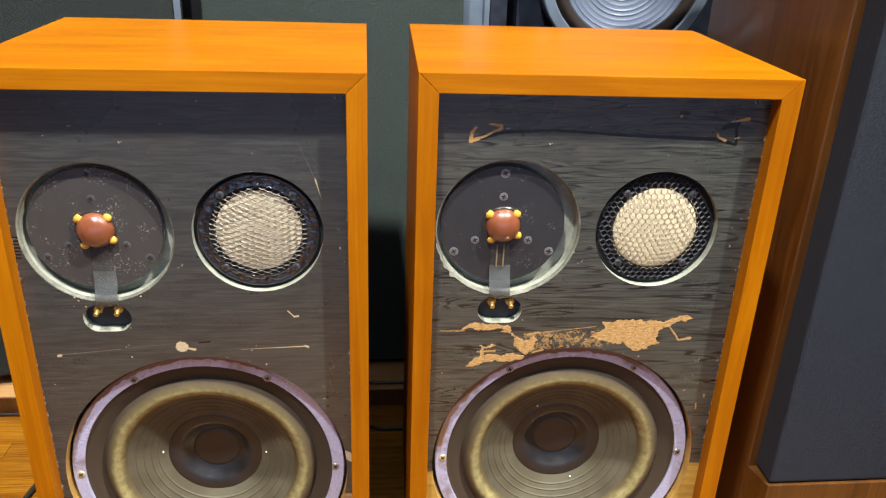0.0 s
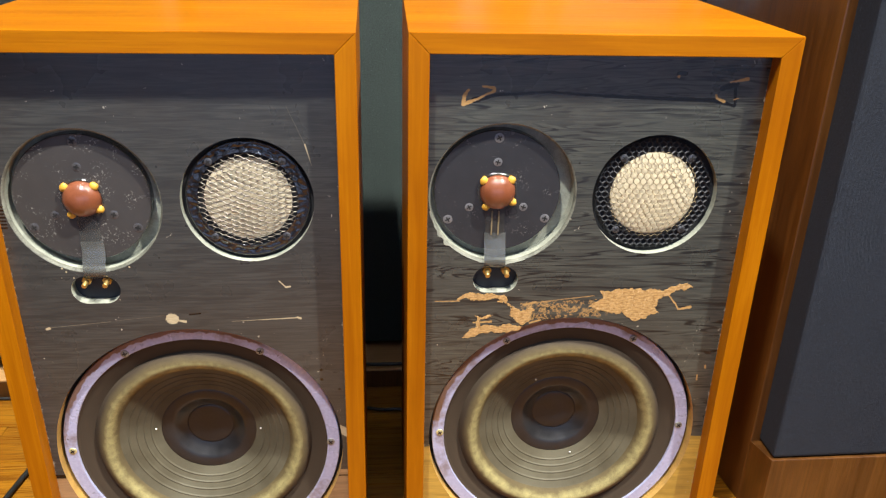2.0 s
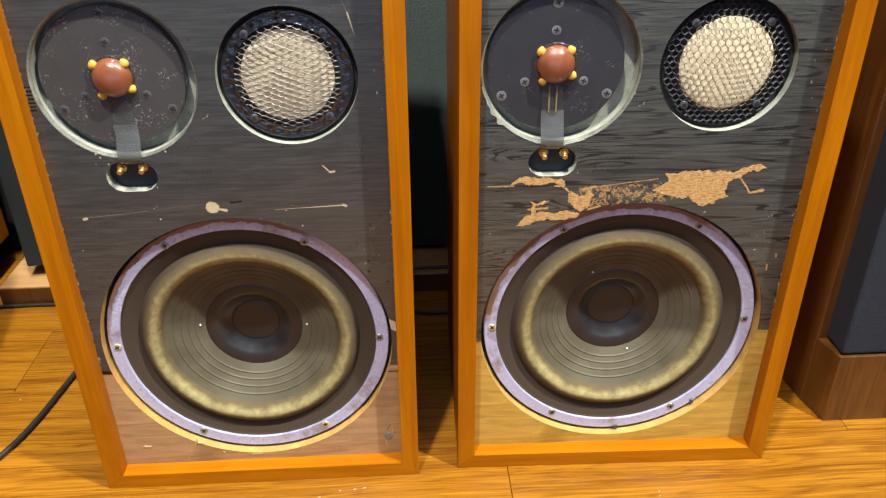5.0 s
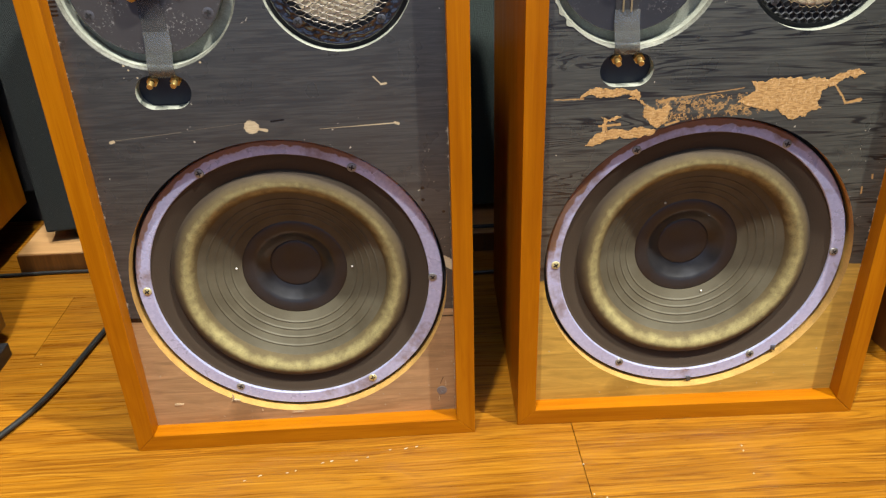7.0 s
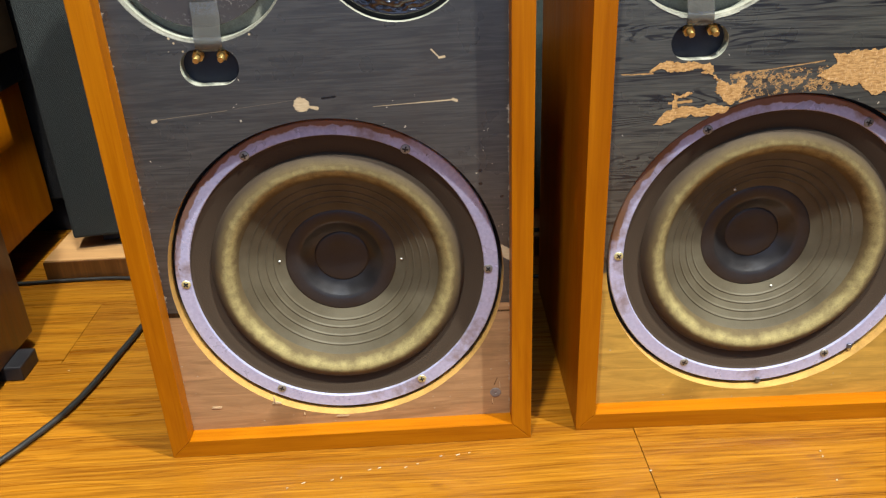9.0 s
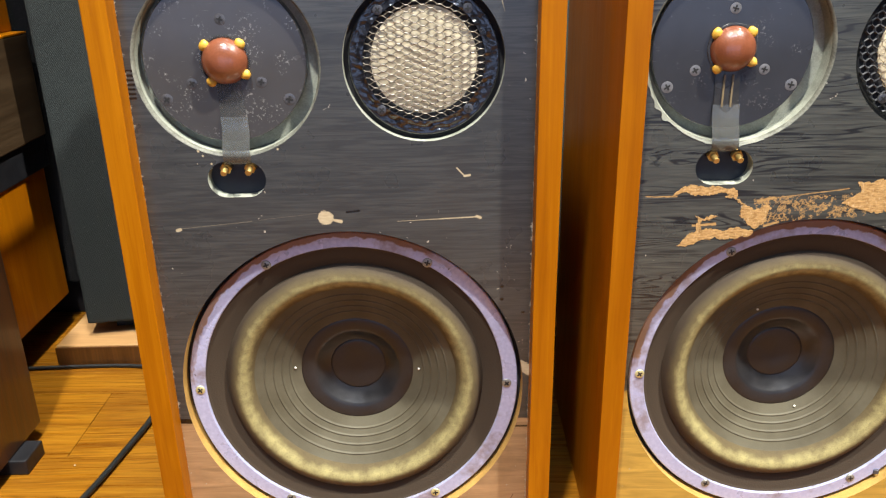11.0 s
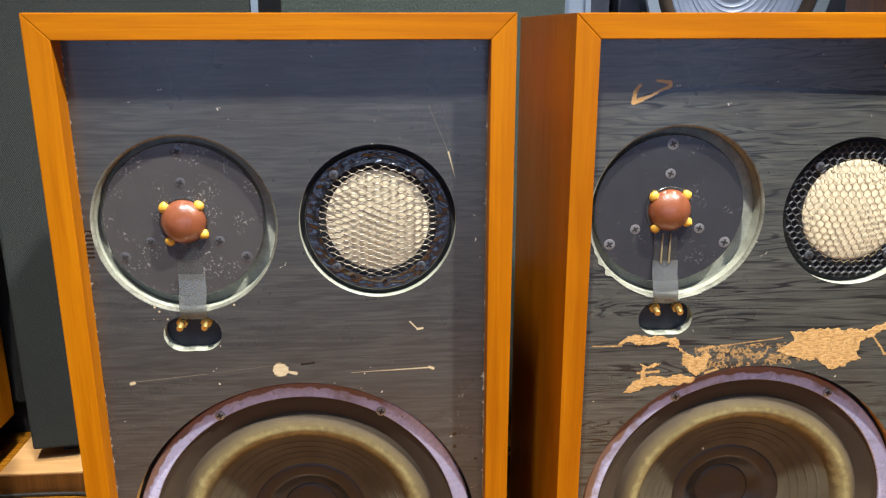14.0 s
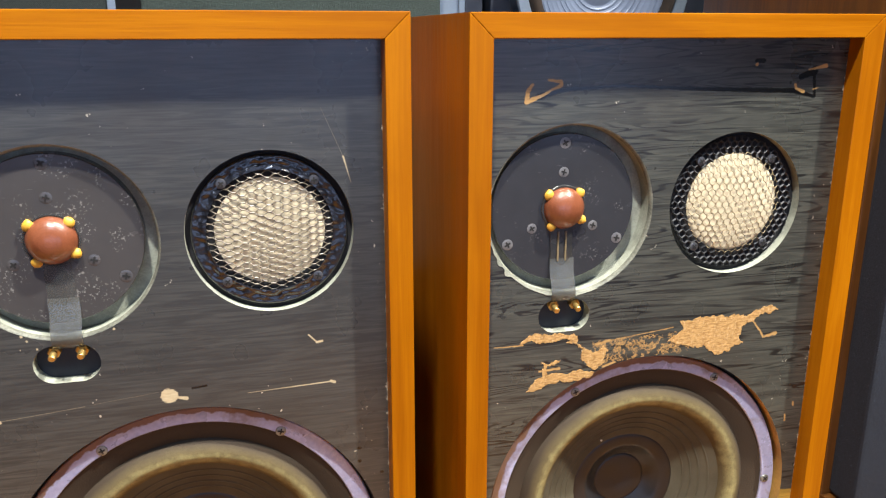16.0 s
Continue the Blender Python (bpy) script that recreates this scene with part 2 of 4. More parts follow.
alu = plain("brushed_pale_aluminium", (0.22, 0.27, 0.34), 0.35, 0.5, 0.08, 30)
silver_cone = plain("silver_grey_cone", (0.14, 0.17, 0.24), 0.45, 0.15, 0.1, 30)
flake_mat = plain("white_paint_flake", (0.80, 0.78, 0.70), 0.7, 0, 0.1)
splinter_mat = plain("pale_wood_splinter", (0.52, 0.38, 0.22), 0.7, 0, 0.3)


def chip_material():
    m = Mat("bare_tan_plywood", rough=0.8)
    c = m.coord(False)
    weave = m.noise(m.vec("MULTIPLY", c, (120, 1, 420)), 1.6, 3)
    cross = m.noise(m.vec("MULTIPLY", c, (300, 1, 160)), 2.0, 3)
    col = m.mix(m.span(weave, 0.35, 0.65), (0.30, 0.155, 0.045), (0.56, 0.335, 0.125))
    col = m.mix(m.span(cross, 0.55, 0.70, 0, 0.6), col, (0.70, 0.50, 0.27))
    m.set(color=col)
    return m.bump(weave, 0.0004, 0.4).m


chip_wood = chip_material()
dull_flake = plain("dull_cream_flake", (0.50, 0.45, 0.36), 0.8, 0, 0.2)
wall_mat = plain("cream_wall_paint", (0.34, 0.31, 0.26), 0.8, 0, 0.05, 8, 0.2)
ceil_mat = plain("white_ceiling_paint", (0.55, 0.53, 0.50), 0.85, 0, 0.04, 8, 0.2)


def plate_material(name, dust):
    m = Mat(name, rough=0.3, coat=0.5)
    c = m.coord(False)
    spots = m.math("MULTIPLY", m.span(m.noise(c, 430, 3), 0.56, 0.66), m.span(m.noise(c, 42, 2), 0.56 - 0.06 * dust, 0.66 - 0.06 * dust, 0, 0.35 + 0.35 * dust))
    lines = m.span(m.noise(m.vec("MULTIPLY", c, (30, 1, 260)), 3, 3), 0.68, 0.74, 0, 0.22)
    col = m.mix(m.noise(c, 30), (0.022, 0.021, 0.022) if dust < 0.5 else (0.042, 0.038, 0.036), (0.036, 0.036, 0.040) if dust < 0.5 else (0.068, 0.061, 0.058))
    col = m.mix(m.math("MAXIMUM", spots, lines), col, (0.30, 0.28, 0.26))
    m.set(color=col, rough=m.span(m.noise(c, 45), 0.3, 0.7, 0.14, 0.28))
    return m.bump(m.noise(c, 220), 0.0002, 0.08).m


plate_dusty = plate_material("dusty_black_plate", 1.0)
plate_clean = plate_material("black_lacquered_plate", 0.0)


def cone_material():
    m = Mat("treated_paper_cone", rough=0.5)
    c = m.coord(False)
    fine, broad = m.noise(c, 900, 3), m.noise(c, 22, 4)
    col = m.mix(m.span(broad, 0.3, 0.7), (0.070, 0.058, 0.036), (0.122, 0.109, 0.074))
    col = m.mix(m.span(fine, 0.55, 0.75, 0, 0.35), col, (0.12, 0.105, 0.075))
    m.set(color=col)
    m.b.inputs["Specular IOR Level"].default_value = 0.15
    return m.bump(fine, 0.0004, 0.35).m


def surround_material():
    m = Mat("yellowed_cloth_surround", rough=0.75)
    c = m.coord(False)
    fine, broad = m.noise(c, 700, 3), m.noise(c, 26, 4)
    r = m.vec("LENGTH", m.vec("MULTIPLY", c, (1, 0, 1)))
    rr = m.math("ADD", r, m.span(broad, 0, 1, -0.003, 0.003))
    band = m.math("MULTIPLY", m.span(rr, 0.1110, 0.1000), m.span(rr, 0.0885, 0.0960, 0.35, 1.0))
    worn = m.math("MULTIPLY", band, m.span(m.noise(c, 110, 4), 0.30, 0.65, 0.72, 1.0))
    col = m.mix(m.span(worn, 0.05, 0.55), (0.055, 0.040, 0.027), (0.125, 0.095, 0.045))
    col = m.mix(m.span(worn, 0.55, 1.0), col, (0.36, 0.31, 0.135))
    col = m.mix(m.span(fine, 0.5, 0.8, 0, 0.4), col, (0.055, 0.038, 0.022))
    m.set(color=col)
    m.b.inputs["Specular IOR Level"].default_value = 0.2
    return m.bump(fine, 0.0006, 0.5).m


cone_mat, surround_mat = cone_material(), surround_material()
cap_mat = plain("dark_dust_cap", (0.018, 0.017, 0.018), 0.37, 0, 0.3, 60, 0.25)


def baffle_material(name, wide, bare, grain, bare_z, slope, chips, dark_lines, crackle, ragged=1.0, chip_tone=((0.25, 0.12, 0.030), (0.62, 0.38, 0.14))):
    """Black paint over plywood: chips show bare wood, dark strokes are thick glossy paint."""
    m = Mat(name, rough=0.4, coat=0.55)
    c = m.coord(False)
    x, z = m.vec("DOT_PRODUCT", c, (1, 0, 0)), m.vec("DOT_PRODUCT", c, (0, 0, 1))
    jag = m.vec("SCALE", m.vec("SUBTRACT", m.noise(c, 95, 2, 0.6, "Color"), (0.5, 0.5, 0.5)), scale=0.0075 * ragged)
    fray = m.vec("SCALE", m.vec("SUBTRACT", m.noise(m.vec("MULTIPLY", c, (0.55, 1, 1.5)), 420, 4, 0.75, "Color"), (0.5, 0.5, 0.5)), scale=0.0095 * (0.25 + 0.75 * ragged))
    p = m.vec("ADD", c, m.vec("ADD", jag, fray))
    lines = m.noise(m.vec("MULTIPLY", c, (3.5, 1, 60)), 4.2, 4, 0.6, distort=1.6)
    fibre = m.noise(m.vec("MULTIPLY", c, (9, 1, 260)), 3.0, 3, 0.6)
    m.b.inputs["Coat Roughness"].default_value = 0.26
    dim, pale_paint = ((0.032, 0.032, 0.031), (0.056, 0.055, 0.051)) if grain < 0.5 else ((0.040, 0.041, 0.036), (0.072, 0.073, 0.061))
    paint = m.mix(m.span(lines, 0.40, 0.62), dim, pale_paint)
    paint = m.mix(m.span(fibre, 0.45, 0.75, 0, 0.10 + 0.25 * grain), paint, (0.070, 0.068, 0.058))
    growth = m.noise(m.vec("MULTIPLY", c, (0.9, 1, 12.0)), 4.5, 3, 0.5, distort=0.5)
    veins = m.math("MULTIPLY", m.span(m.math("SINE", m.math("MULTIPLY", growth, 88.0)), 0.35, 0.85), m.span(m.noise(m.vec("MULTIPLY", c, (2, 1, 26)), 3, 2), 0.38, 0.55))
    paint = m.mix(m.math("MULTIPLY", veins, grain), paint, (0.005, 0.005, 0.006))
    stain = m.noise(c, 16, 4)
    paint = m.mix(m.span(stain, 0.5, 0.75, 0, 0.35), paint, (0.034, 0.027, 0.021))
    # unpainted foot of the board
    edge = m.math("ADD", m.math("SUBTRACT", z, bare_z), m.math("MULTIPLY", m.math("SUBTRACT", x, wide / 2), -slope))
    edge = m.math("ADD", edge, m.span(m.noise(m.vec("MULTIPLY", c, (2, 1, 9)), 8, 3), 0, 1, -0.010, 0.010))
    foot = m.span(edge, 0.0008, -0.0008)
    wlines = m.noise(m.vec("MULTIPLY", c, (2.2, 1, 22)), 3.4, 4, 0.6, distort=2.0)
    raw = m.mix(m.span(wlines, 0.35, 0.65), tuple(v * 0.62 for v in bare), bare)
    raw = m.mix(m.span(fibre, 0.5, 0.8, 0, 0.4), raw, tuple(v * 0.5 for v in bare))
    raw = m.mix(m.span(stain, 0.55, 0.72, 0, 0.55), raw, tuple(v * 0.32 for v in bare))
    # chips
    fine_p = m.vec("ADD", c, m.vec("SCALE", fray, scale=0.25))
    coarse = [k for k in chips if k[2] >= 0.0024 or k[-1] >= 0.0040]
    thin = [k for k in chips if k not in coarse]
    d = m.strokes(fine_p, thin)
    if coarse:
        left_on = m.span(m.noise(m.vec("MULTIPLY", c, (0.7, 1, 1.5)), 330, 4, 0.75), 0.48, 0.66, 0.0, 0.0052 * ragged)
        d = m.math("MINIMUM", d, m.math("ADD", m.strokes(p, coarse), left_on))
    chip = m.span(d, 0.0004, -0.0003)
    if crackle:
        ca, cb, cr = crackle
        net = m.voro(m.vec("MULTIPLY", p, (0.8, 1, 1.1)), 290, "DISTANCE_TO_EDGE")
        zone = m.span(m.seg(c, ca, cb, cr), 0.004, -0.006)
        crack = m.math("MULTIPLY", m.span(net, 0.120, 0.075), m.math("GREATER_THAN", m.math("MULTIPLY", zone, m.noise(c, 160, 3)), 0.49))
        chip = m.math("MAXIMUM", chip, crack)
    # worn edges beside the frame and stray specks
    side = m.math("MINIMUM", m.math("SUBTRACT", x, 0.0187), m.math("SUBTRACT", wide - 0.0187, x))
    worn = m.math("LESS_THAN", m.math("ADD", side, m.span(m.noise(m.vec("MULTIPLY", c, (1, 1, 2.5)), 60, 5, 0.75), 0.36, 0.78, 0.0026, -0.0034)), 0.0)
    specks = m.math("MULTIPLY", m.span(m.noise(c, 260, 2), 0.715, 0.740), m.math("GREATER_THAN", m.noise(c, 12, 2), 0.52))
    pale = m.mix(m.noise(m.vec("MULTIPLY", c, (120, 1, 500)), 1.5, 3), *chip_tone)
    col = m.mix(foot, paint, raw)
    col = m.mix(chip, col, pale)
    col = m.mix(m.math("MAXIMUM", m.math("MULTIPLY", worn, 0.7), specks), col, (0.42, 0.38, 0.30))
    rough = m.lerp(foot, m.span(stain, 0.3, 0.7, 0.24, 0.36), 0.34)
    rough = m.lerp(chip, rough, 0.8)
    if dark_lines:
        dl = m.span(m.strokes(fine_p, dark_lines), 0.0005, -0.0005)
        col = m.mix(m.math("MULTIPLY", dl, m.math("SUBTRACT", 1.0, chip)), col, (0.004, 0.004, 0.004))
        rough = m.lerp(dl, rough, 0.18)
    m.set(color=col, rough=rough)
    h = m.math("SUBTRACT", m.math("ADD", m.math("MULTIPLY", fibre, 0.5), m.math("MULTIPLY", lines, 0.5 * grain + 0.2)), chip)
    return m.bump(h, 0.0005, 0.06 + 0.16 * grain).m


CRUMB = random.Random(11)
LEFT_CHIPS = [
    ((0.1586, 0.3335), (0.1592, 0.3330), 0.0060), ((0.1600, 0.3325), (0.1710, 0.3298), 0.0005, 0.0014),
    ((0.2160, 0.3290), (0.2820, 0.3316), 0.0, 0.0005), ((0.2795, 0.3318), (0.2825, 0.3306), 0.0010), ((0.0400, 0.3250), (0.0425, 0.3258), 0.0012),
    ((0.0430, 0.3265), (0.1000, 0.3315), -0.0001), ((0.1060, 0.3325), (0.1520, 0.3370), -0.0002), ((0.2800, 0.5440), (0.2950, 0.5085), -0.0002),
    ((0.2950, 0.5085), (0.3002, 0.4890), 0.0005, -0.0001), ((0.3170, 0.1955), (0.3260, 0.1900), 0.0050),
    ((0.2640, 0.3720), (0.2700, 0.3655), 0.0004), ((0.2700, 0.3655), (0.2740, 0.3660), 0.0008),
    ((0.1180, 0.3050), (0.1620, 0.3185), 0.0004, 0.0012),
] + [((CRUMB.uniform(0.062, 0.126), CRUMB.uniform(0.368, 0.390)),) * 2 + (CRUMB.uniform(0.0002, 0.0009),) for k in range(14)]
LEFT_DARK = [((0.019, 0.431 + 0.0034 * k), (0.0235, 0.431 + 0.0034 * k), 0.0007) for k in range(7)] + [
    ((0.3095, 0.052), (0.3125, 0.060), 0.0002), ((0.3085, 0.036), (0.3075, 0.030), 0.0002),
    ((0.300, 0.270), (0.3005, 0.270), 0.0013), ((0.300, 0.2585), (0.3005, 0.2585), 0.0013), ((0.318, 0.246), (0.3185, 0.246), 0.0011),
    ((0.176, 0.3375), (0.186, 0.3385), 0.0008), ((0.0187, 0.147), (0.034, 0.1465), 0.0024), ((0.309, 0.134), (0.326, 0.134), 0.0008)]
RIGHT_CHIPS = [
    ((0.2682, 0.3475), (0.2764, 0.3373), 0.0006, 0.0007),
    ((0.2764, 0.3373), (0.2803, 0.3309), 0.0007, 0.0008),
    ((0.2803, 0.3309), (0.2927, 0.3334), 0.0008, 0.0016),
    ((0.0281, 0.343), (0.0531, 0.343), 0.0003, 0.0005), ((0.1662, 0.317), (0.1882, 0.316), 0.0010, 0.0014),
    ((0.0681, 0.318), (0.0861, 0.319), 0.0008, 0.0010), ((0.1261, 0.317), (0.1371, 0.320), 0.0010, 0.0007),
    ((0.1192, 0.338), (0.1311, 0.341), 0.0010, 0.0010), ((0.130, 0.3405), (0.190, 0.3475), 0.0002, 0.0004),
    ((0.0503, 0.5442), (0.0510, 0.5520), 0.0019, 0.0016), ((0.0510, 0.5520), (0.0548, 0.5572), 0.0016, 0.0010),
    ((0.0508, 0.5442), (0.0640, 0.5495), 0.0018, 0.0012), ((0.0640, 0.5495), (0.0710, 0.5532), 0.0012, 0.0008),
    ((0.0720, 0.5535), (0.0782, 0.5565), 0.0009, 0.0013), ((0.0782, 0.5565), (0.0778, 0.5592), 0.0013),
    ((0.0778, 0.5592), (0.0675, 0.5605), 0.0013, 0.0008),
    ((0.2850, 0.5510), (0.2920, 0.5480), 0.0009, 0.0014), ((0.2835, 0.5540), (0.2848, 0.5510), 0.0010),
    ((0.2950, 0.5660), (0.3110, 0.5690), 0.0006, 0.0016), ((0.3010, 0.5500), (0.3050, 0.5510), 0.0006),
    ((0.137, 0.427), (0.146, 0.437), 0.0006, 0.0018),
    ((0.320, 0.262), (0.3205, 0.259), 0.0009), ((0.313, 0.250), (0.3135, 0.244), 0.0007), ((0.306, 0.232), (0.3065, 0.230), 0.0008),
    ((0.2459, 0.5705), (0.2462, 0.5708), 0.0012),
]
RIGHT_DARK = [
    ((0.060, 0.5480), (0.080, 0.5530), 0.0026, 0.0016), ((0.080, 0.5530), (0.128, 0.5555), 0.0016, 0.0010),
    ((0.128, 0.5555), (0.201, 0.5515), 0.0010, 0.0015), ((0.201, 0.5515), (0.284, 0.5490), 0.0015, 0.0020),
    ((0.284, 0.5490), (0.302, 0.5440), 0.0022, 0.0012), ((0.288, 0.5600), (0.300, 0.5650), 0.0020, 0.0035),
    ((0.300, 0.5650), (0.303, 0.5450), 0.0012), ((0.246, 0.5735), (0.252, 0.5735), 0.0018),
]
plain_board = (0.343, (0.45, 0.265, 0.130), 0.10, 0.146, -0.02)
tan = ((0.36, 0.27, 0.15), (0.62, 0.51, 0.33))
baffle_left = [
    baffle_material("worn_black_baffle", *plain_board, LEFT_CHIPS, LEFT_DARK, None, 0.12, tan),
    baffle_material("worn_black_baffle_top", *plain_board, LEFT_CHIPS[5:8], [], None, 0.12, tan)]
plywood = (0.349, (0.58, 0.35, 0.065), 0.85, 0.166, 0.02)
baffle_right = [
    baffle_material("worn_black_plywood_baffle", *plywood, [k for k in RIGHT_CHIPS if k[0][1] < 0.52], [], ((0.118, 0.330), (0.200, 0.3335), 0.0150)),
    baffle_material("worn_black_plywood_baffle_top", *plywood, [k for k in RIGHT_CHIPS if k[0][1] > 0.52], RIGHT_DARK, None)]


# ---- mesh helpers ----
def part(name, bm, material, parent=None, label="", smooth=None):
    me = bpy.data.meshes.new(name)
    bmesh.ops.recalc_face_normals(bm, faces=bm.faces)
    bm.to_mesh(me)
    bm.free()
    for mt in material if isinstance(material, (list, tuple)) else (material,):
        me.materials.append(mt)
    ob = new(name, me)
    if smooth is not None:
        me.shade_smooth()
        me.set_sharp_from_angle(angle=radians(smooth))
    ob.parent = parent
    return tagged(ob, label=label)


def thing(name, label, category, m=None, group="", kind=""):
    ob = new(name)
    ob.empty_display_size = 0.05
    if m is not None:
        ob.matrix_basis = m
    return tagged(ob, label, category, group, kind)


def bevelled(bm, offset, segments=2, angle=30):
    bm.normal_update()
    edges = [e for e in bm.edges if len(e.link_faces) == 2 and e.calc_face_angle(0) > radians(angle)]
    bmesh.ops.bevel(bm, geom=edges, offset=offset, segments=segments, affect="EDGES", profile=0.6)
    return bm


def box(x0, y0, z0, x1, y1, z1, bevel=0.0):
    bm = bmesh.new()
    bmesh.ops.create_cube(bm, size=1)
    for v in bm.verts:
        v.co = Vector((x0 if v.co.x < 0 else x1, y0 if v.co.y < 0 else y1, z0 if v.co.z < 0 else z1))
    return bevelled(bm, bevel) if bevel else bm


def prism(pts, y0, y1, bevel=0.0):
    """An x-z outline pushed from y0 to y1."""
    bm = bmesh.new()
    a, b = [[bm.verts.new((x, y, z)) for x, z in pts] for y in (y0, y1)]
    n = len(pts)
    bm.faces.new(a), bm.faces.new(b[::-1])
    for i in range(n):
        bm.faces.new((a[i], a[(i + 1) % n], b[(i + 1) % n], b[i]))
    bmesh.ops.recalc_face_normals(bm, faces=bm.faces)
    return bevelled(bm, bevel) if bevel else bm


def turned(profile, cx=0.0, cz=0.0, seg=96, bm=None, close=False):
    """A body turned round the y axis: profile of (radius, y)."""
    bm = bm or bmesh.new()
    rings = []
    for r, y in profile:
        if r < 1e-6:
            rings.append([bm.verts.new((cx, y, cz))])
        else:
            rings.append([bm.verts.new((cx + r * math.cos(2 * math.pi * i / seg), y, cz + r * math.sin(2 * math.pi * i / seg))) for i in range(seg)])
    pairs = list(zip(rings, rings[1:]))
    if close:
        pairs.append((rings[-1], rings[0]))
    for a, b in pairs:
        for i in range(seg):
            j = (i + 1) % seg
            f = [a[i % len(a)], a[j % len(a)], b[j % len(b)], b[i % len(b)]]
            f = list(dict.fromkeys(f))
            if len(f) > 2:
                bm.faces.new(f)
    return bm


def circle(cx, cz, r, seg):
    return [(cx + r * math.cos(2 * math.pi * i / seg), cz + r * math.sin(2 * math.pi * i / seg)) for i in range(seg)]


def stadium(cx, cz, half, r, seg=24):
    right = [(cx + half - r + r * math.cos(a), cz + r * math.sin(a)) for a in [-math.pi / 2 + math.pi * i / seg for i in range(seg + 1)]]
    left = [(cx - half + r + r * math.cos(a), cz + r * math.sin(a)) for a in [math.pi / 2 + math.pi * i / seg for i in range(seg + 1)]]
    return right + left


def board_with_holes(x0, z0, x1, z1, holes, y0):
    bm = bmesh.new()
    edges = []
    zm = z1 - 0.0615
    for loop in [[(x0, z0), (x1, z0), (x1, zm), (x0, zm)], *holes]:
        vs = [bm.verts.new((x, y0, z)) for x, z in loop]
        edges += [bm.edges.new((vs[i], vs[(i + 1) % len(vs)])) for i in range(len(vs))]
    bmesh.ops.triangle_fill(bm, use_beauty=True, use_dissolve=False, edges=edges, normal=(0, -1, 0))
    bm.verts.ensure_lookup_table()
    top = bm.faces.new([bm.verts[3], bm.verts[2], bm.verts.new((x1, y0, z1)), bm.verts.new((x0, y0, z1))])
    top.material_index = 1
    return bm


def hole_wall(loop, y0, y1):
    bm = bmesh.new()
    a = [bm.verts.new((x, y0, z)) for x, z in loop]
    b = [bm.verts.new((x, y1, z)) for x, z in loop]
    for i in range(len(loop)):
        j = (i + 1) % len(loop)
        bm.faces.new((a[i], a[j], b[j], b[i]))
    return bm


def ring(cx, cz, r0, r1, y0, y1, seg=96, chamfer=0.0006):
    k = chamfer
    return turned([(r0, y1), (r0, y0 + k), (r0 + k, y0), (r1 - k, y0), (r1, y0 + k), (r1, y1)], cx, cz, seg, close=True)


def tube(points, r, seg=8, flat=1.0):
    """A round cord along points (Catmull-Rom)."""
    pts = [Vector(p) for p in points]
    path = []
    for i in range(len(pts) - 1):
        p0, p1, p2, p3 = pts[max(i - 1, 0)], pts[i], pts[i + 1], pts[min(i + 2, len(pts) - 1)]
        for k in range(10):
            t = k / 10
            path.append(0.5 * (2 * p1 + (p2 - p0) * t + (2 * p0 - 5 * p1 + 4 * p2 - p3) * t * t + (3 * p1 - p0 - 3 * p2 + p3) * t ** 3))
    path.append(pts[-1])
    bm = bmesh.new()
    rows = []
    for i, p in enumerate(path):
        d = (path[min(i + 1, len(path) - 1)] - path[max(i - 1, 0)]).normalized()
        up = Vector((0, 0, 1)) if abs(d.z) < 0.9 else Vector((0, 1, 0))
        s = d.cross(up).normalized()
        u = s.cross(d)
        rows.append([bm.verts.new(p + r * (math.cos(2 * math.pi * k / seg) * s * flat + math.sin(2 * math.pi * k / seg) * u)) for k in range(seg)])
    for a, b in zip(rows, rows[1:]):
        for k in range(seg):
            bm.faces.new((a[k], a[(k + 1) % seg], b[(k + 1) % seg], b[k]))
    bm.faces.new(rows[0]), bm.faces.new(rows[-1][::-1])
    return bm


def screw(parent, cx, cz, y, r, material, turn=0.0, label="", rise=1.0):
    """A domed crosshead screw that faces -y."""
    head = part("screw", turned([(r, y + 0.0012), (r, y), (r * 0.90, y - 0.0005 * rise), (r * 0.5, y - 0.0008 * rise), (0, y - 0.0009 * rise)], cx, cz, 20), material, parent, label, 40)
    bm = bmesh.new()
    for k in range(2):
        a = turn + k * math.pi / 2
        c, s = math.cos(a), math.sin(a)
        l, w = r * 0.58, r * 0.15
        base = [(-l, -w), (l, -w), (l, w), (-l, w)]
        front, back = [[bm.verts.new((cx + c * u - s * v, yy, cz + s * u + c * v)) for u, v in base] for yy in (y - 0.00090 * rise - 0.00015 - k * 0.00002, y + 0.0002)]
        bm.faces.new(front)
        for i in range(4):
            bm.faces.new((front[i], front[(i + 1) % 4], back[(i + 1) % 4], back[i]))
    part("cross_slot", bm, slot_black, head)
    return head


# ---- floor and room ----
floor = thing("floor", "orange-brown glossy wooden plank floor", "floor", kind="structure")
under = part("subfloor", box(-3.0, -3.2, -0.10, 3.2, 2.4, -0.0125), dark_inside, floor)
PLANK_W, PLANK_L = 0.137, 1.24


def room_wall(name, b, label, material=wall_mat):
    tagged(part(name, b, material), label, "wall", kind="structure")


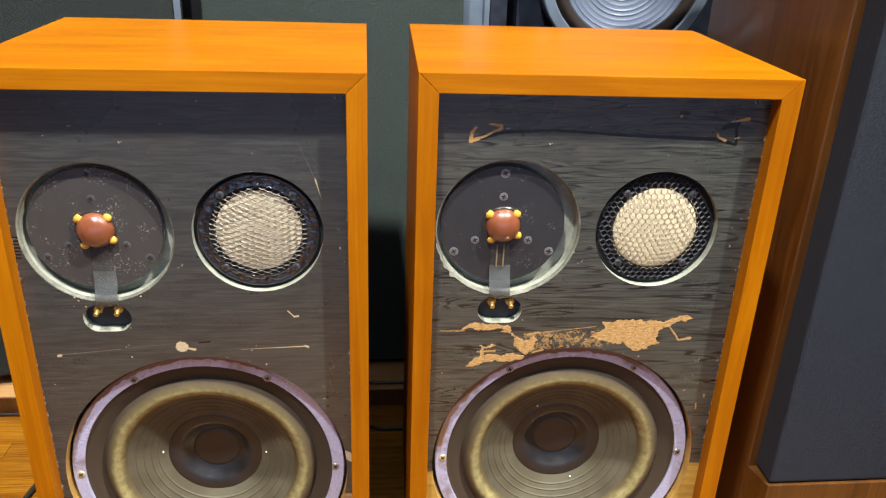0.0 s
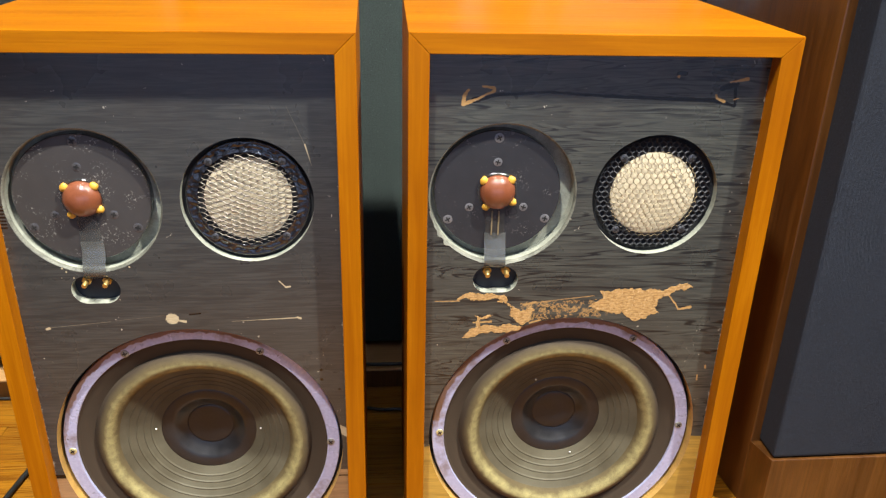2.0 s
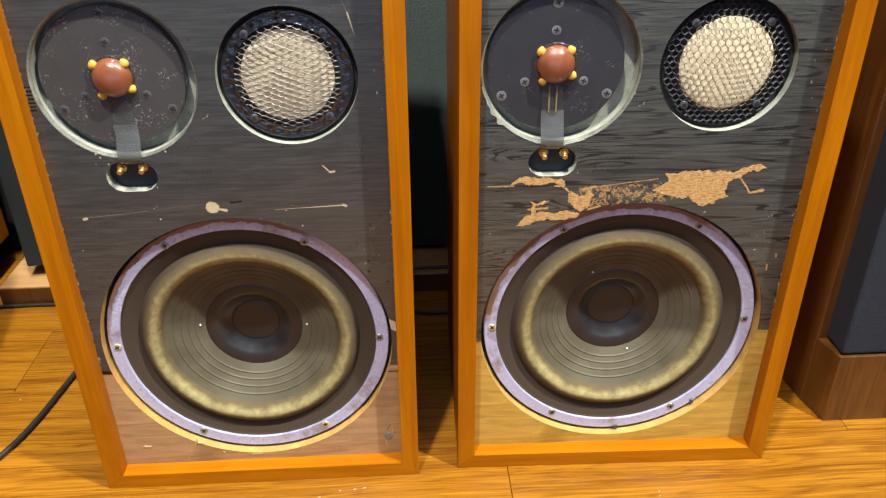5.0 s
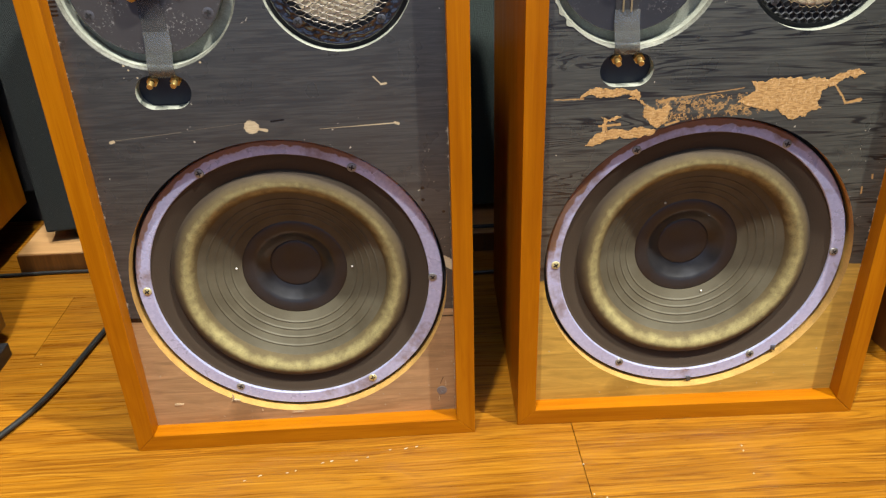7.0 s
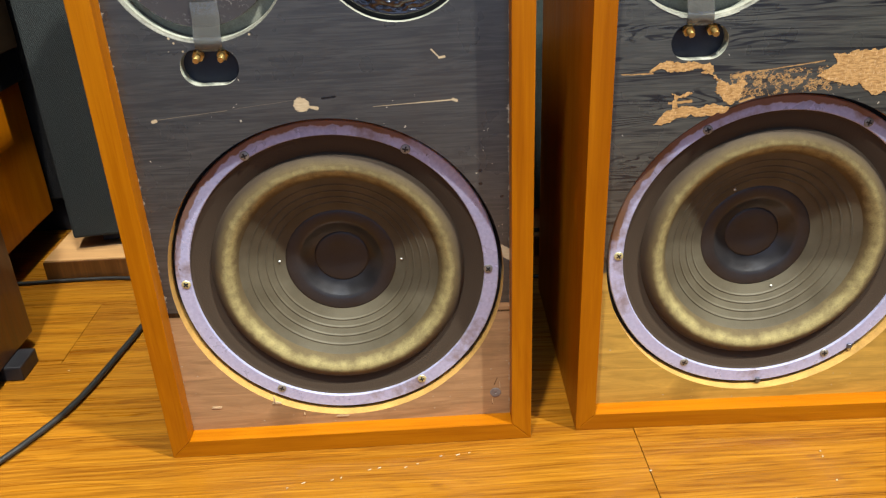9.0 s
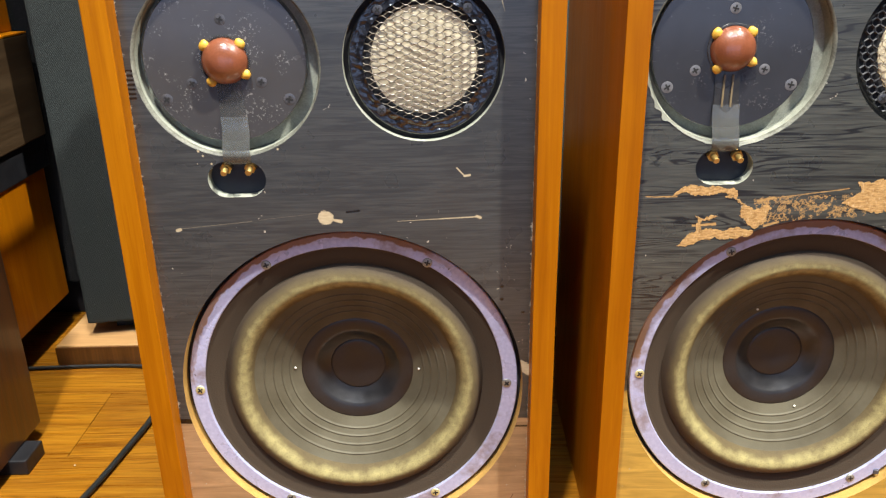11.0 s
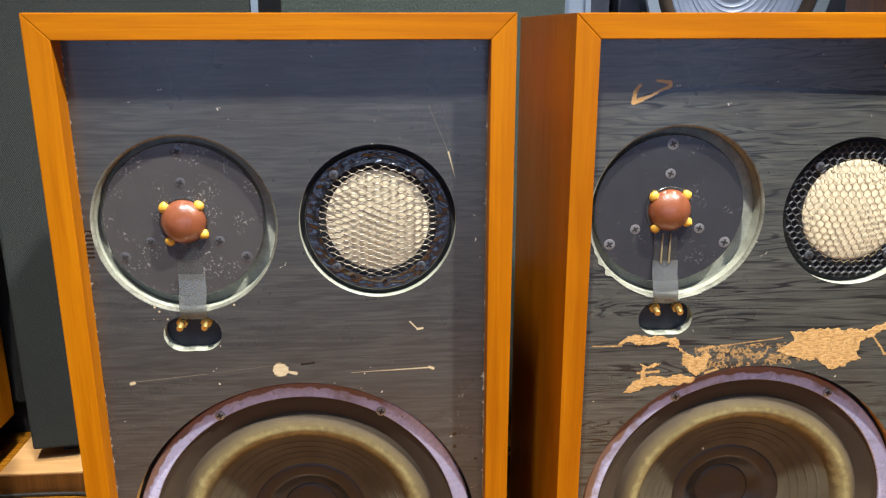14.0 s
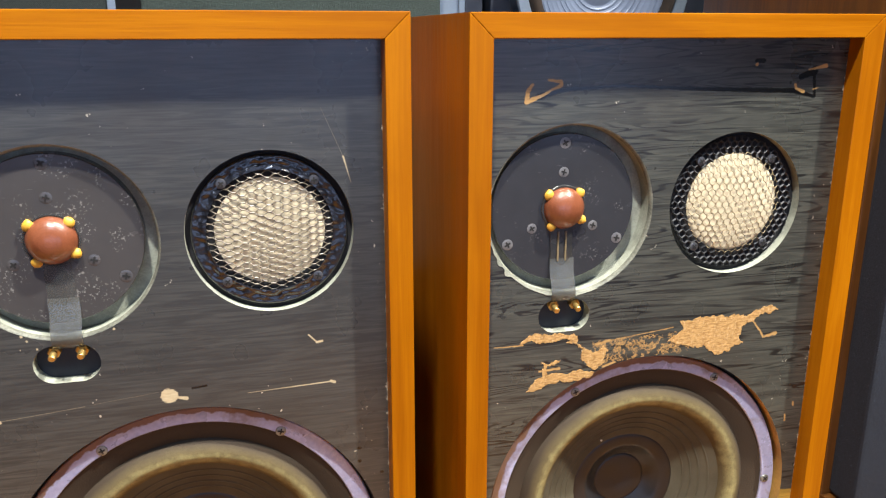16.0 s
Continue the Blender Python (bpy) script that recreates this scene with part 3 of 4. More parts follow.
room_wall("wall_north", box(-3.1, 2.4, 0, 3.3, 2.5, CEIL), "plain cream painted wall behind the loudspeakers")
room_wall("wall_west", box(-3.1, -3.2, 0, -3.0, 2.4, CEIL), "plain cream painted side wall")
room_wall("wall_east", box(3.2, -3.2, 0, 3.3, 2.4, CEIL), "plain cream painted side wall")
south = bmesh.new()
bmesh.ops.create_cube(south, size=1)
bmesh.ops.delete(south, geom=list(south.verts), context="VERTS")
for bx in ((-3.1, 0, -1.35, CEIL), (2.25, 0, 3.3, CEIL), (-1.35, 0, 2.25, 0.06), (-1.35, 1.24, 2.25, CEIL)):
    tmp = box(bx[0], -3.3, bx[1], bx[2], -3.2, bx[3])
    me_tmp = bpy.data.meshes.new("tmp")
    tmp.to_mesh(me_tmp)
    tmp.free()
    south.from_mesh(me_tmp)
    bpy.data.meshes.remove(me_tmp)
room_wall("wall_south", south, "plain cream painted wall with a wide window opening")
tagged(part("ceiling", box(-3.1, -3.3, CEIL, 3.3, 2.5, CEIL + 0.1), ceil_mat), "plain white ceiling", "ceiling", kind="structure")
for eye, *_ in SPOTS:
    spot = thing("ceiling_spot", "small round white ceiling spotlight", "lamp", pose(eye[0], eye[1], CEIL), "ceiling spots")
    part("housing", turned([(0.045, 0), (0.06, 0.0), (0.06, 0.05), (0.045, 0.05)], seg=32, close=True), ceil_mat, spot).matrix_basis = pose(0, 0, 0, -90, 0, 0)
panel = thing("ceiling_panel_light", "flat rectangular ceiling light with a white metal frame", "lamp", pose(*PANEL, CEIL))
for bx in ((-0.61, -0.31, 0.61, -0.29), (-0.61, 0.29, 0.61, 0.31), (-0.61, -0.29, -0.59, 0.29), (0.59, -0.29, 0.61, 0.29)):
    part("frame_bar", box(bx[0], bx[1], -0.05, bx[2], bx[3], 0, 0.002), ceil_mat, panel)


# ---- the two open loudspeakers ----
def expanded_mesh(cx, cz, r_in, r_out, surface, wire, cw, ch, bond, upright, seed):
    """Expanded-metal net between two radii, laid on surface(r) -> y. bond: the length of the joined strands."""
    rng = random.Random(seed)
    bm = bmesh.new()
    nx, nz = int(r_out / cw) + 3, int(2 * r_out / ch) + 3

    def node(i, j, side):
        x, z = (i + 0.5 * (j % 2)) * cw, j * ch / 2
        return (x, z + side * bond / 2) if upright else (x + side * bond / 2, z)

    def strand(p, q, thick):
        if not (r_in <= math.hypot((p[0] + q[0]) / 2, (p[1] + q[1]) / 2) < r_out):
            return
        pts = []
        for x, z in (p, q):
            r = math.hypot(x, z)
            k = min(1.0, r_out / max(r, 1e-6))
            pts.append(Vector((cx + x * k, surface(min(r, r_out)) + rng.uniform(-0.0002, 0.0002), cz + z * k)))
        d = pts[1] - pts[0]
        if d.length < 1e-5:
            return
        s = d.normalized().cross(Vector((0, 1, 0))).normalized() * wire * thick
        u = Vector((0, -1, 0)) * wire * 1.2
        rows = [[bm.verts.new(c + o) for o in (s, u, -s, -u)] for c in pts]
        for k in range(4):
            bm.faces.new((rows[0][k], rows[0][(k + 1) % 4], rows[1][(k + 1) % 4], rows[1][k]))
    for j in range(-nz, nz + 1):
        for i in range(-nx, nx + 1):
            ul, ur = (i - 1 + j % 2, j + 1), (i + j % 2, j + 1)
            strand(node(i, j, -1), node(i, j, 1), 1.5)
            strand(node(i, j, 1 if upright else -1), node(*ul, -1 if upright else 1), 1.0)
            strand(node(i, j, 1), node(*ur, -1), 1.0)
    return bm


def woofer(parent, cx, cz, y, y_back, screws, tint):
    """A ten-inch driver let into the board, flange front at y."""
    w = part("woofer", ring(cx, cz, 0.1302, 0.1432, y, y + 0.007, 128, 0.0008), flange_metal, parent, "woofer with grey flange, cool light tinted in as lavender, and dark cone", 40)
    def sub(name, profile, material, label=""):
        ob = part(name, turned([(r, 0 + d) for r, d in profile], seg=128), material, w, label, 50)
        ob.matrix_basis = Matrix.Translation((cx, y, cz))
        return ob
    sub("gasket", [(0.1310, 0.0010), (0.1300, 0.0026), (0.1270, 0.0034), (0.1235, 0.0040), (0.1190, 0.0056), (0.1150, 0.0070), (0.1129, 0.0077)], surround_mat, "dark brown gasket ring")
    roll = [(0.1130 - 0.0237 * k / 24, 0.0076 + 0.0022 * k / 24 - 0.0090 * math.sin(math.pi * k / 24) ** 0.8) for k in range(25)]
    sub("surround", roll, surround_mat, "yellowed cloth surround")
    prof = []
    for k in range(141):
        r = 0.0895 - (0.0895 - 0.0500) * k / 140
        t = k / 140
        d = 0.0094 + 0.0208 * t ** 0.9
        for rr in (0.0605, 0.0670, 0.0740, 0.0815):
            d -= 0.00085 * math.exp(-((r - rr) / 0.0007) ** 2)
        prof.append((r, d))
    sub("cone", prof, cone_mat, "dark brown ribbed paper cone")
    cap = [(0.0515, 0.0302), (0.0506, 0.0296), (0.0490, 0.0294), (0.0410, 0.0297), (0.0385, 0.0303), (0.0372, 0.0314), (0.0310, 0.0362), (0.0262, 0.0390), (0.0252, 0.0394), (0.0244, 0.0388), (0.0232, 0.0386), (0.0120, 0.0396), (0, 0.0400)]
    sub("dust_cap", cap, cap_mat, "dark dished dust cap")
    for a in tint[1]:
        bm = bmesh.new()
        bmesh.ops.create_icosphere(bm, subdivisions=2, radius=0.0011)
        dot = part("lead_dot", bm, flake_mat, w, "small white lead dot", 60)
        dot.matrix_basis = Matrix.Translation((cx + 0.0560 * math.cos(radians(a)), y + 0.0268, cz + 0.0560 * math.sin(radians(a))))
    for sx, sz in tint[2]:
        part("clip", box(sx - 0.0022, y - 0.0022, sz - 0.0026, sx + 0.0022, y + 0.004, sz + 0.0020, 0.0008), dark_screw, w, "small dark clip")
    for k, (sx, sz) in enumerate(screws):
        screw(w, sx, sz, y - 0.0002, 0.0042, brassy if k in tint[0] else steel, 0.3 + k)
    return w


def tweeter(parent, cx, cz, y, plate_mat, screw_pos, screw_mat, dusty, strip_mat):
    t = part("tweeter", turned([(0.0610, y + 0.0110), (0.0610, y + 0.0006), (0.0604, y), (0.020, y), (0, y)], cx, cz, 96), plate_mat, parent, "round black tweeter plate", 35)
    for k, (sx, sz) in enumerate(screw_pos):
        screw(t, sx, sz, y - 0.0001, 0.0046 if k in (0, 4, 5) else 0.0042, screw_mat, 0.5 + 0.8 * k, "", 0.25)
    dome = [(0.0172 * math.cos(a), y - 0.0125 * math.sin(a)) for a in [math.pi / 2 * i / 12 for i in range(13)]]
    part("dome", turned([(0.0178, y), *dome[:-1], (0, y - 0.0125)], cx, cz, 40), copper, t, "copper-brown dome")
    part("dome_collar", ring(cx, cz, 0.0172, 0.0192, y - 0.0010, y, 40, 0.0003), strip_mat, t)
    for k, a in enumerate((45, 135, 225, 315)):
        bm = bmesh.new()
        bmesh.ops.create_icosphere(bm, subdivisions=3, radius=0.0041)
        for v in bm.verts:
            v.co *= 1 + 0.22 * noise.noise(v.co * 260 + Vector((k * 3.1, cx * 50, 0)))
            v.co.y *= 0.7
            v.co += Vector((cx + 0.0178 * math.cos(radians(a + 4 * k)), y - 0.0022, cz + 0.0178 * math.sin(radians(a + 4 * k))))
        part("glue_blob", bm, glue, t, "yellow glue blob", 60)
    return t


def lead_strip(parent, x0, x1, pts, material, label, name="lead_strip"):
    """A thin flat strip between x0 and x1 that follows (y, z, skew)."""
    bm = bmesh.new()
    rows = []
    for y, z, k in pts:
        rows.append([bm.verts.new((x0 + k, y, z)), bm.verts.new(((x0 + x1) / 2 + k, y - 0.0006, z)), bm.verts.new((x1 + k, y, z)),
                     bm.verts.new((x1 + k, y + 0.0004, z)), bm.verts.new((x0 + k, y + 0.0004, z))])
    for a, b in zip(rows, rows[1:]):
        for i in range(5):
            bm.faces.new((a[i], a[(i + 1) % 5], b[(i + 1) % 5], b[i]))
    return part(name, bm, material, parent, label, 60)


def terminal_post(parent, x, z, y, lean):
    p = part("terminal_post", turned([(0.0026, y + 0.002), (0.0026, y - 0.011), (0.0021, y - 0.0118), (0, y - 0.0118)], seg=14), brass, parent, "brass terminal post", 40)
    p.matrix_basis = Matrix.Translation((x, 0, z)) @ pose(0, 0, 0, lean, 0, 0)
    nut = bmesh.new()
    turned([(0.0048, y + 0.0005), (0.0048, y - 0.0028), (0.0042, y - 0.0033), (0.0026, y - 0.0033)], seg=6, bm=nut)
    part("nut", nut, brass, p, "", 20)


def chipped(parent, corners, y, seed, rough=0.16):
    """Bare wood where the paint has broken off: a ragged thin flake between a few corners."""
    rng = random.Random(seed)
    pts = [Vector((x, z)) for x, z in corners]
    for level in range(5):
        out = []
        for p, q in zip(pts, pts[1:] + pts[:1]):
            d = q - p
            out += [p, (p + q) / 2 + Vector((-d.y, d.x)) * rng.uniform(-rough, rough) * 1.22 ** level]
        pts = out
    bm = bmesh.new()
    vs = [bm.verts.new((p.x, y, p.y)) for p in pts]
    edges = [bm.edges.new((vs[i], vs[(i + 1) % len(vs)])) for i in range(len(vs))]
    bmesh.ops.triangle_fill(bm, use_beauty=True, use_dissolve=False, edges=edges, normal=(0, -1, 0))
    for f in bmesh.ops.extrude_face_region(bm, geom=list(bm.faces))["geom"]:
        if isinstance(f, bmesh.types.BMVert):
            f.co.y += 0.0004
    part("bare_wood_chip", bm, chip_wood, parent, "ragged patch of bare tan wood")


def pebbled_ring(cx, cz, profile, lump, seg=180):
    """A turned ring whose face is beaten into small lumps."""
    bm = turned(profile, cx, cz, seg)
    for v in bm.verts:
        k = min(1.0, max(0.0, (0.0556 - math.hypot(v.co.x - cx, v.co.z - cz)) / 0.002))
        v.co.y -= k * lump * noise.noise(Vector((v.co.x * 210, 0.7, v.co.z * 330)))
    return bm


def speaker(label, m, W, spec):
    H, D, t, yb = 0.610, 0.288, 0.0185, 0.017
    sp = thing("loudspeaker", label, "loudspeaker", m, "open loudspeakers")
    e = 0.00008
    part("top_panel", prism([(0, H), (W, H), (W - t, H - t), (t, H - t)], 0, D, 0.0007), teak_x, sp)
    part("bottom_panel", prism([(0, 0), (t, t), (W - t, t), (W, 0)], 0, D, 0.0007), teak_x, sp)
    part("side_panel", prism([(0, e), (0, H - e), (t, H - t - e), (t, t + e)], 0, D, 0.0007), teak_z, sp)
    part("side_panel", prism([(W, e), (W - t, t + e), (W - t, H - t - e), (W, H - e)], 0, D, 0.0007), teak_z, sp)
    part("back_panel", box(t, D - 0.02, t, W - t, D - 0.002, H - t), dark_inside, sp)
    (tx, tz, tr), (mx, mz, mr), (sx, sz), (wx, wz) = spec["tweeter"], spec["mid"], spec["slot"], spec["woofer"]
    wr = 0.1468
    holes = [circle(tx, tz, tr + 0.0018, 96), circle(mx, mz, mr, 96), stadium(sx, sz, 0.0226, 0.0143), circle(wx, wz, wr, 128)]
    baffle = part("baffle", board_with_holes(t, t, W - t, H - t, holes, yb), spec["paint"], sp, spec["paint_label"])
    part("rounded_edge", turned([(tr + 0.0020, yb - 0.00005), (tr + 0.0012, yb + 0.0003), (tr + 0.0005, yb + 0.0011), (tr + 0.0001, yb + 0.0024), (tr, yb + 0.0042)], tx, tz, 96), worn_edge, baffle, "worn grey rounded edge of the tweeter hole", 60)
    part("tweeter_rim", hole_wall(circle(tx, tz, tr, 96), yb + 0.0041, yb + 0.0175), pale_rim, baffle, "pale bare rim of the tweeter hole")
    if not spec["dusty"]:
        lip = bmesh.new()
        rows = []
        for k in range(67):
            a = radians(192 + 1.5 * k)
            out = tr + 0.0024 + 0.0065 * max(0.0, noise.noise(Vector((k * 0.23, 2.7, 0)))) * math.sin(math.pi * k / 66) ** 0.5
            rows.append([lip.verts.new((tx + q * math.cos(a), yy, tz + q * math.sin(a))) for q, yy in ((tr + 0.0014, yb - 0.0002), (out, yb - 0.0004), (out + 0.0003, yb + 0.0004))])
        for a, b in zip(rows, rows[1:]):
            for k in range(2):
                lip.faces.new((a[k], a[k + 1], b[k + 1], b[k]))
        part("chipped_lip", lip, pale_rim, baffle, "ragged pale broken lip")
    part("tweeter_ledge", turned([(tr + 0.001, yb + 0.0170), (0.050, yb + 0.0170)], tx, tz, 96), pale_rim, baffle, "pale grey ledge")
    part("midrange_rim", hole_wall(holes[1], yb, yb + 0.009), pale_rim, baffle)
    part("midrange_ledge", turned([(mr + 0.001, yb + 0.0088), (0, yb + 0.0088)], mx, mz, 96), dark_inside, baffle)
    if not spec["dusty"]:
        chipped(baffle, [(0.1959, 0.3530), (0.2187, 0.3543), (0.2445, 0.3535), (0.2663, 0.3547), (0.2862, 0.3608), (0.2925, 0.3561), (0.2682, 0.3468), (0.2573, 0.3427), (0.2553, 0.3331), (0.2602, 0.3267), (0.2405, 0.3191), (0.2267, 0.3218), (0.2208, 0.3292), (0.1971, 0.3314), (0.1862, 0.3354), (0.2000, 0.3442)], yb - 0.0003, 3)
        chipped(baffle, [(0.1044, 0.3356), (0.1153, 0.3321), (0.1260, 0.3360), (0.1305, 0.3321), (0.1268, 0.3207), (0.1188, 0.3144), (0.1108, 0.3194)], yb - 0.0003, 4, 0.22)
        chipped(baffle, [(0.0565, 0.3001), (0.0678, 0.3121), (0.0873, 0.3146), (0.1178, 0.3130), (0.1169, 0.3102), (0.0759, 0.3056), (0.0634, 0.2997)], yb - 0.0003, 5, 0.10)
        chipped(baffle, [(0.0498, 0.3434), (0.0554, 0.3495), (0.0801, 0.3514), (0.1010, 0.3477), (0.1021, 0.3430), (0.0814, 0.3439), (0.0585, 0.3464)], yb - 0.0003, 6, 0.12)
        chipped(baffle, [(0.0913, 0.3426), (0.1011, 0.3454), (0.1123, 0.3333), (0.1076, 0.3252)], yb - 0.0004, 7, 0.22)
        chipped(baffle, [(0.0692, 0.3267), (0.0869, 0.3258), (0.0743, 0.3225), (0.0760, 0.3140), (0.0713, 0.3135)], yb - 0.0004, 8, 0.16)
    part("slot_rim", hole_wall(holes[2], yb, yb + 0.012), pale_rim, baffle)
    part("slot_board", box(sx - 0.03, yb + 0.0115, sz - 0.02, sx + 0.03, yb + 0.014, sz + 0.02), navy_board, baffle, "dark blue terminal board")
    part("woofer_rim", hole_wall(holes[3], yb, yb + 0.016), raw_rim, baffle, "raw yellow wood rim of the woofer hole")
    part("woofer_ledge", turned([(wr + 0.001, yb + 0.0150), (0.120, yb + 0.0150)], wx, wz, 96), dark_inside, baffle)
    woofer(sp, wx, wz, yb + 0.0078, yb + 0.015, spec["wscrews"], spec["tint"])
    px, pz = spec["dome"]
    if spec["dusty"]:
        part("plug", turned([(0.0052, yb + 0.001), (0.0052, yb - 0.0003), (0.0046, yb - 0.0006), (0.0012, yb - 0.0006), (0.0008, yb - 0.0002), (0, yb - 0.0002)], 0.3108, 0.0435, 28), plug_mat, baffle, "grey wooden plug")
        for fx, fz, fw, fh in ((0.102, 0.0455, 0.0045, 0.0014), (0.100, 0.0490, 0.0008, 0.0050), (0.163, 0.0262, 0.0065, 0.0010), (0.127, 0.0310, 0.0006, 0.0016), (0.045, 0.0440, 0.0050, 0.0012), (0.315, 0.0520, 0.0004, 0.0040), (0.308, 0.0340, 0.0004, 0.0040)):
            part("splinter", prism([(fx - fw, fz - fh * 0.6), (fx + fw * 0.8, fz - fh), (fx + fw, fz + fh * 0.4), (fx - fw * 0.7, fz + fh)], yb - 0.0006, yb + 0.0004), splinter_mat, baffle, "pale wood splinter")
    tw = tweeter(sp, px, pz, yb + 0.0065, spec["plate"], spec["tscrews"], spec["tscrew_mat"], spec["dusty"], spec["strip"])
    yt = yb + 0.0065
    x0, x1 = px - 0.0095 + spec["skew"], px + 0.0095 + spec["skew"]
    lead_strip(tw, x0, x1, [(yt - 0.0008, pz - 0.0165, -0.001), (yt - 0.0012, pz - 0.035, 0), (yt - 0.0010, pz - 0.048, 0.0005)], spec["strip"], "flat film lead")
    if not spec["dusty"]:
        for q in (0.0062, 0.0128):
            part("flat_lead", box(x0 + q - 0.0007, yt - 0.0024, pz - 0.0440, x0 + q + 0.0007, yt - 0.0018, pz - 0.0190), lead_tan, tw, "thin tan flat lead")
    lead_strip(tw, x0 - 0.001, x1 + 0.001, [(yt - 0.0016, pz - 0.042, 0.0005), (yt - 0.0022, pz - 0.054, 0.0008), (yb - 0.0016, pz - 0.0665, 0.0008), (yb - 0.0022, pz - 0.0735, 0.001), (yb + 0.001, pz - 0.0785, 0.001), (yb + 0.008, pz - 0.0800, 0.001)], tape_clear, "shiny grey tape", "tape")
    terminal_post(sp, sx - 0.0085, sz + 0.0045, yb + 0.0065, 10)
    terminal_post(sp, sx + 0.0105, sz + 0.0045, yb + 0.0065, 10)
    # midrange driver behind an expanded-metal grille
    ym = yb + 0.0048
    bulge = spec["bulge"]
    mid = part("midrange", ring(mx, mz, 0.0400, 0.0572, ym + 0.0020, ym + 0.0042, 96), dark_inside, sp, "round midrange driver with black metal grille", 40)
    pad = [(0.0425 * math.cos(a), ym + 0.0030 - (bulge - 0.0035) * math.sin(a) ** 0.6) for a in [math.pi / 2 * i / 10 for i in range(11)]]
    part("pad", turned([*pad[:-1], (0, pad[-1][1])], mx, mz, 64), cream_pad, mid, "cream felt pad behind the grille", 60)
    def surf(r):
        if r > 0.0455:
            return ym + 0.0008
        return ym + 0.0008 - bulge * math.cos(r / 0.0455 * math.pi / 2) ** 0.55
    if spec["dusty"]:
        part("grille_rim", pebbled_ring(mx, mz, [(0.0570, ym + 0.0022), (0.0566, ym + 0.0006), *[(0.0556 - 0.0006 * k, ym - 0.0010 * max(0.0, (k - 9) / 6)) for k in range(17)], (0.0452, ym + 0.0014)], 0.0016), embossed, mid, "gloss black embossed metal ring", 60)
    else:
        part("grille_rim", expanded_mesh(mx, mz, 0.0440, 0.0565, surf, 0.00085, *spec["cell"], 3), mesh_black, mid, "gloss black expanded metal")
    part("grille_dome", expanded_mesh(mx, mz, 0.0, 0.0485 if spec["dusty"] else 0.0440, surf, spec["wire"], *spec["cell"], 5), spec["dome_wire"], mid, "domed expanded-metal wire")
    for a in (48, 132, 228, 312):
        screw(mid, mx + 0.0495 * math.cos(radians(a)), mz + 0.0495 * math.sin(radians(a)), ym - 0.0006, 0.0038, dark_screw, a * 0.1)
    return sp


speaker("teak-veneered loudspeaker with bare worn black baffle and scratches", pose(0, 0, 0), 0.343, dict(
    tweeter=(0.0935, 0.4542, 0.0680), mid=(0.2403, 0.4545, 0.0607), slot=(0.0920, 0.3662), woofer=(0.1725, 0.1745),
    wscrews=[(0.106, 0.2905), (0.239, 0.2895), (0.3062, 0.1735), (0.2412, 0.0585), (0.1072, 0.0565), (0.0372, 0.1735)], tint=((3, 5), (176, 0), ()),
    dome=(0.0914, 0.4564), plate=plate_dusty, tscrews=[(0.0906, 0.5104), (0.0911, 0.4866), (0.0648, 0.4401), (0.1171, 0.4403), (0.0444, 0.4283), (0.1372, 0.4270)],
    tscrew_mat=plate_screw, dusty=True, strip=film_clear, skew=0.002, bulge=0.0045, cell=(0.0122, 0.0050, 0.0024, False), wire=0.00036, dome_wire=mesh_silver,
    paint=baffle_left, paint_label="black painted baffle, scratched, bare brown wood at its foot"))
speaker("teak-veneered loudspeaker with chipped black plywood baffle", pose(0.3875, 0.007, 0, 0, 0, -1.3), 0.349, dict(
    tweeter=(0.0912, 0.4557, 0.0692), mid=(0.2390, 0.4553, 0.0610), slot=(0.0883, 0.3668), woofer=(0.1715, 0.1755),
    wscrews=[(0.1050, 0.2915), (0.2400, 0.2920), (0.3055, 0.1790), (0.2425, 0.0615), (0.1075, 0.0575), (0.0370, 0.1760)], tint=((5,), (118, -68), ((0.1816, 0.0338), (0.2650, 0.0690))),
    dome=(0.0866, 0.4577), plate=plate_clean, tscrews=[(0.0859, 0.5109), (0.0856, 0.4873), (0.0599, 0.4418), (0.1126, 0.4420), (0.0394, 0.4294), (0.1345, 0.4300)],
    tscrew_mat=grey_screw, dusty=False, strip=tape_dark, skew=-0.001, bulge=0.0065, cell=(0.0064, 0.0100, 0.0026, True), wire=0.00028, dome_wire=mesh_pale,
    paint=baffle_right, paint_label="black painted plywood baffle, chipped, bare yellow wood at its foot"))


# ---- large loudspeaker beside them ----
big = thing("floor_loudspeaker", "tall dark walnut loudspeaker with navy cloth grille", "loudspeaker")
part("cabinet", box(0.0, 0, 0, 0.42, 0.28, 0.80, 0.002), walnut_z, big).matrix_basis = pose(0.826, 0.096, 0, 0, 0, 5.5)
front = prism([(0.8262, 0.0965), (0.8355, 0.0570), (1.235, 0.0560), (1.235, 0.105)], 0, 0.096, 0.0012)
for v in front.verts:
    v.co = Vector((v.co.x, v.co.z, v.co.y))
part("base_plinth", front, walnut_z, big, "walnut plinth with a chamfered corner")
part("grille", box(0.8370, 0.0590, 0.0985, 1.23, 0.0985, 0.785, 0.004), navy_cloth, big, "navy-black cloth grille")

# ---- low riser and the row behind ----
riser = thing("riser", "low pale wooden board under the rear loudspeakers", "platform", kind="structure")
part("board", box(-0.275, 0.3885, 0.006, 0.80, 1.10, 0.030, 0.0015), riser_mat, riser)
# Dark veneer here is the shade on the riser's pale front, put into colour.
part("fascia", box(-0.275, 0.3855, 0.0, 0.80, 0.388, 0.0285, 0.0005), walnut_z, riser, "front edge with its shade given as dark brown")


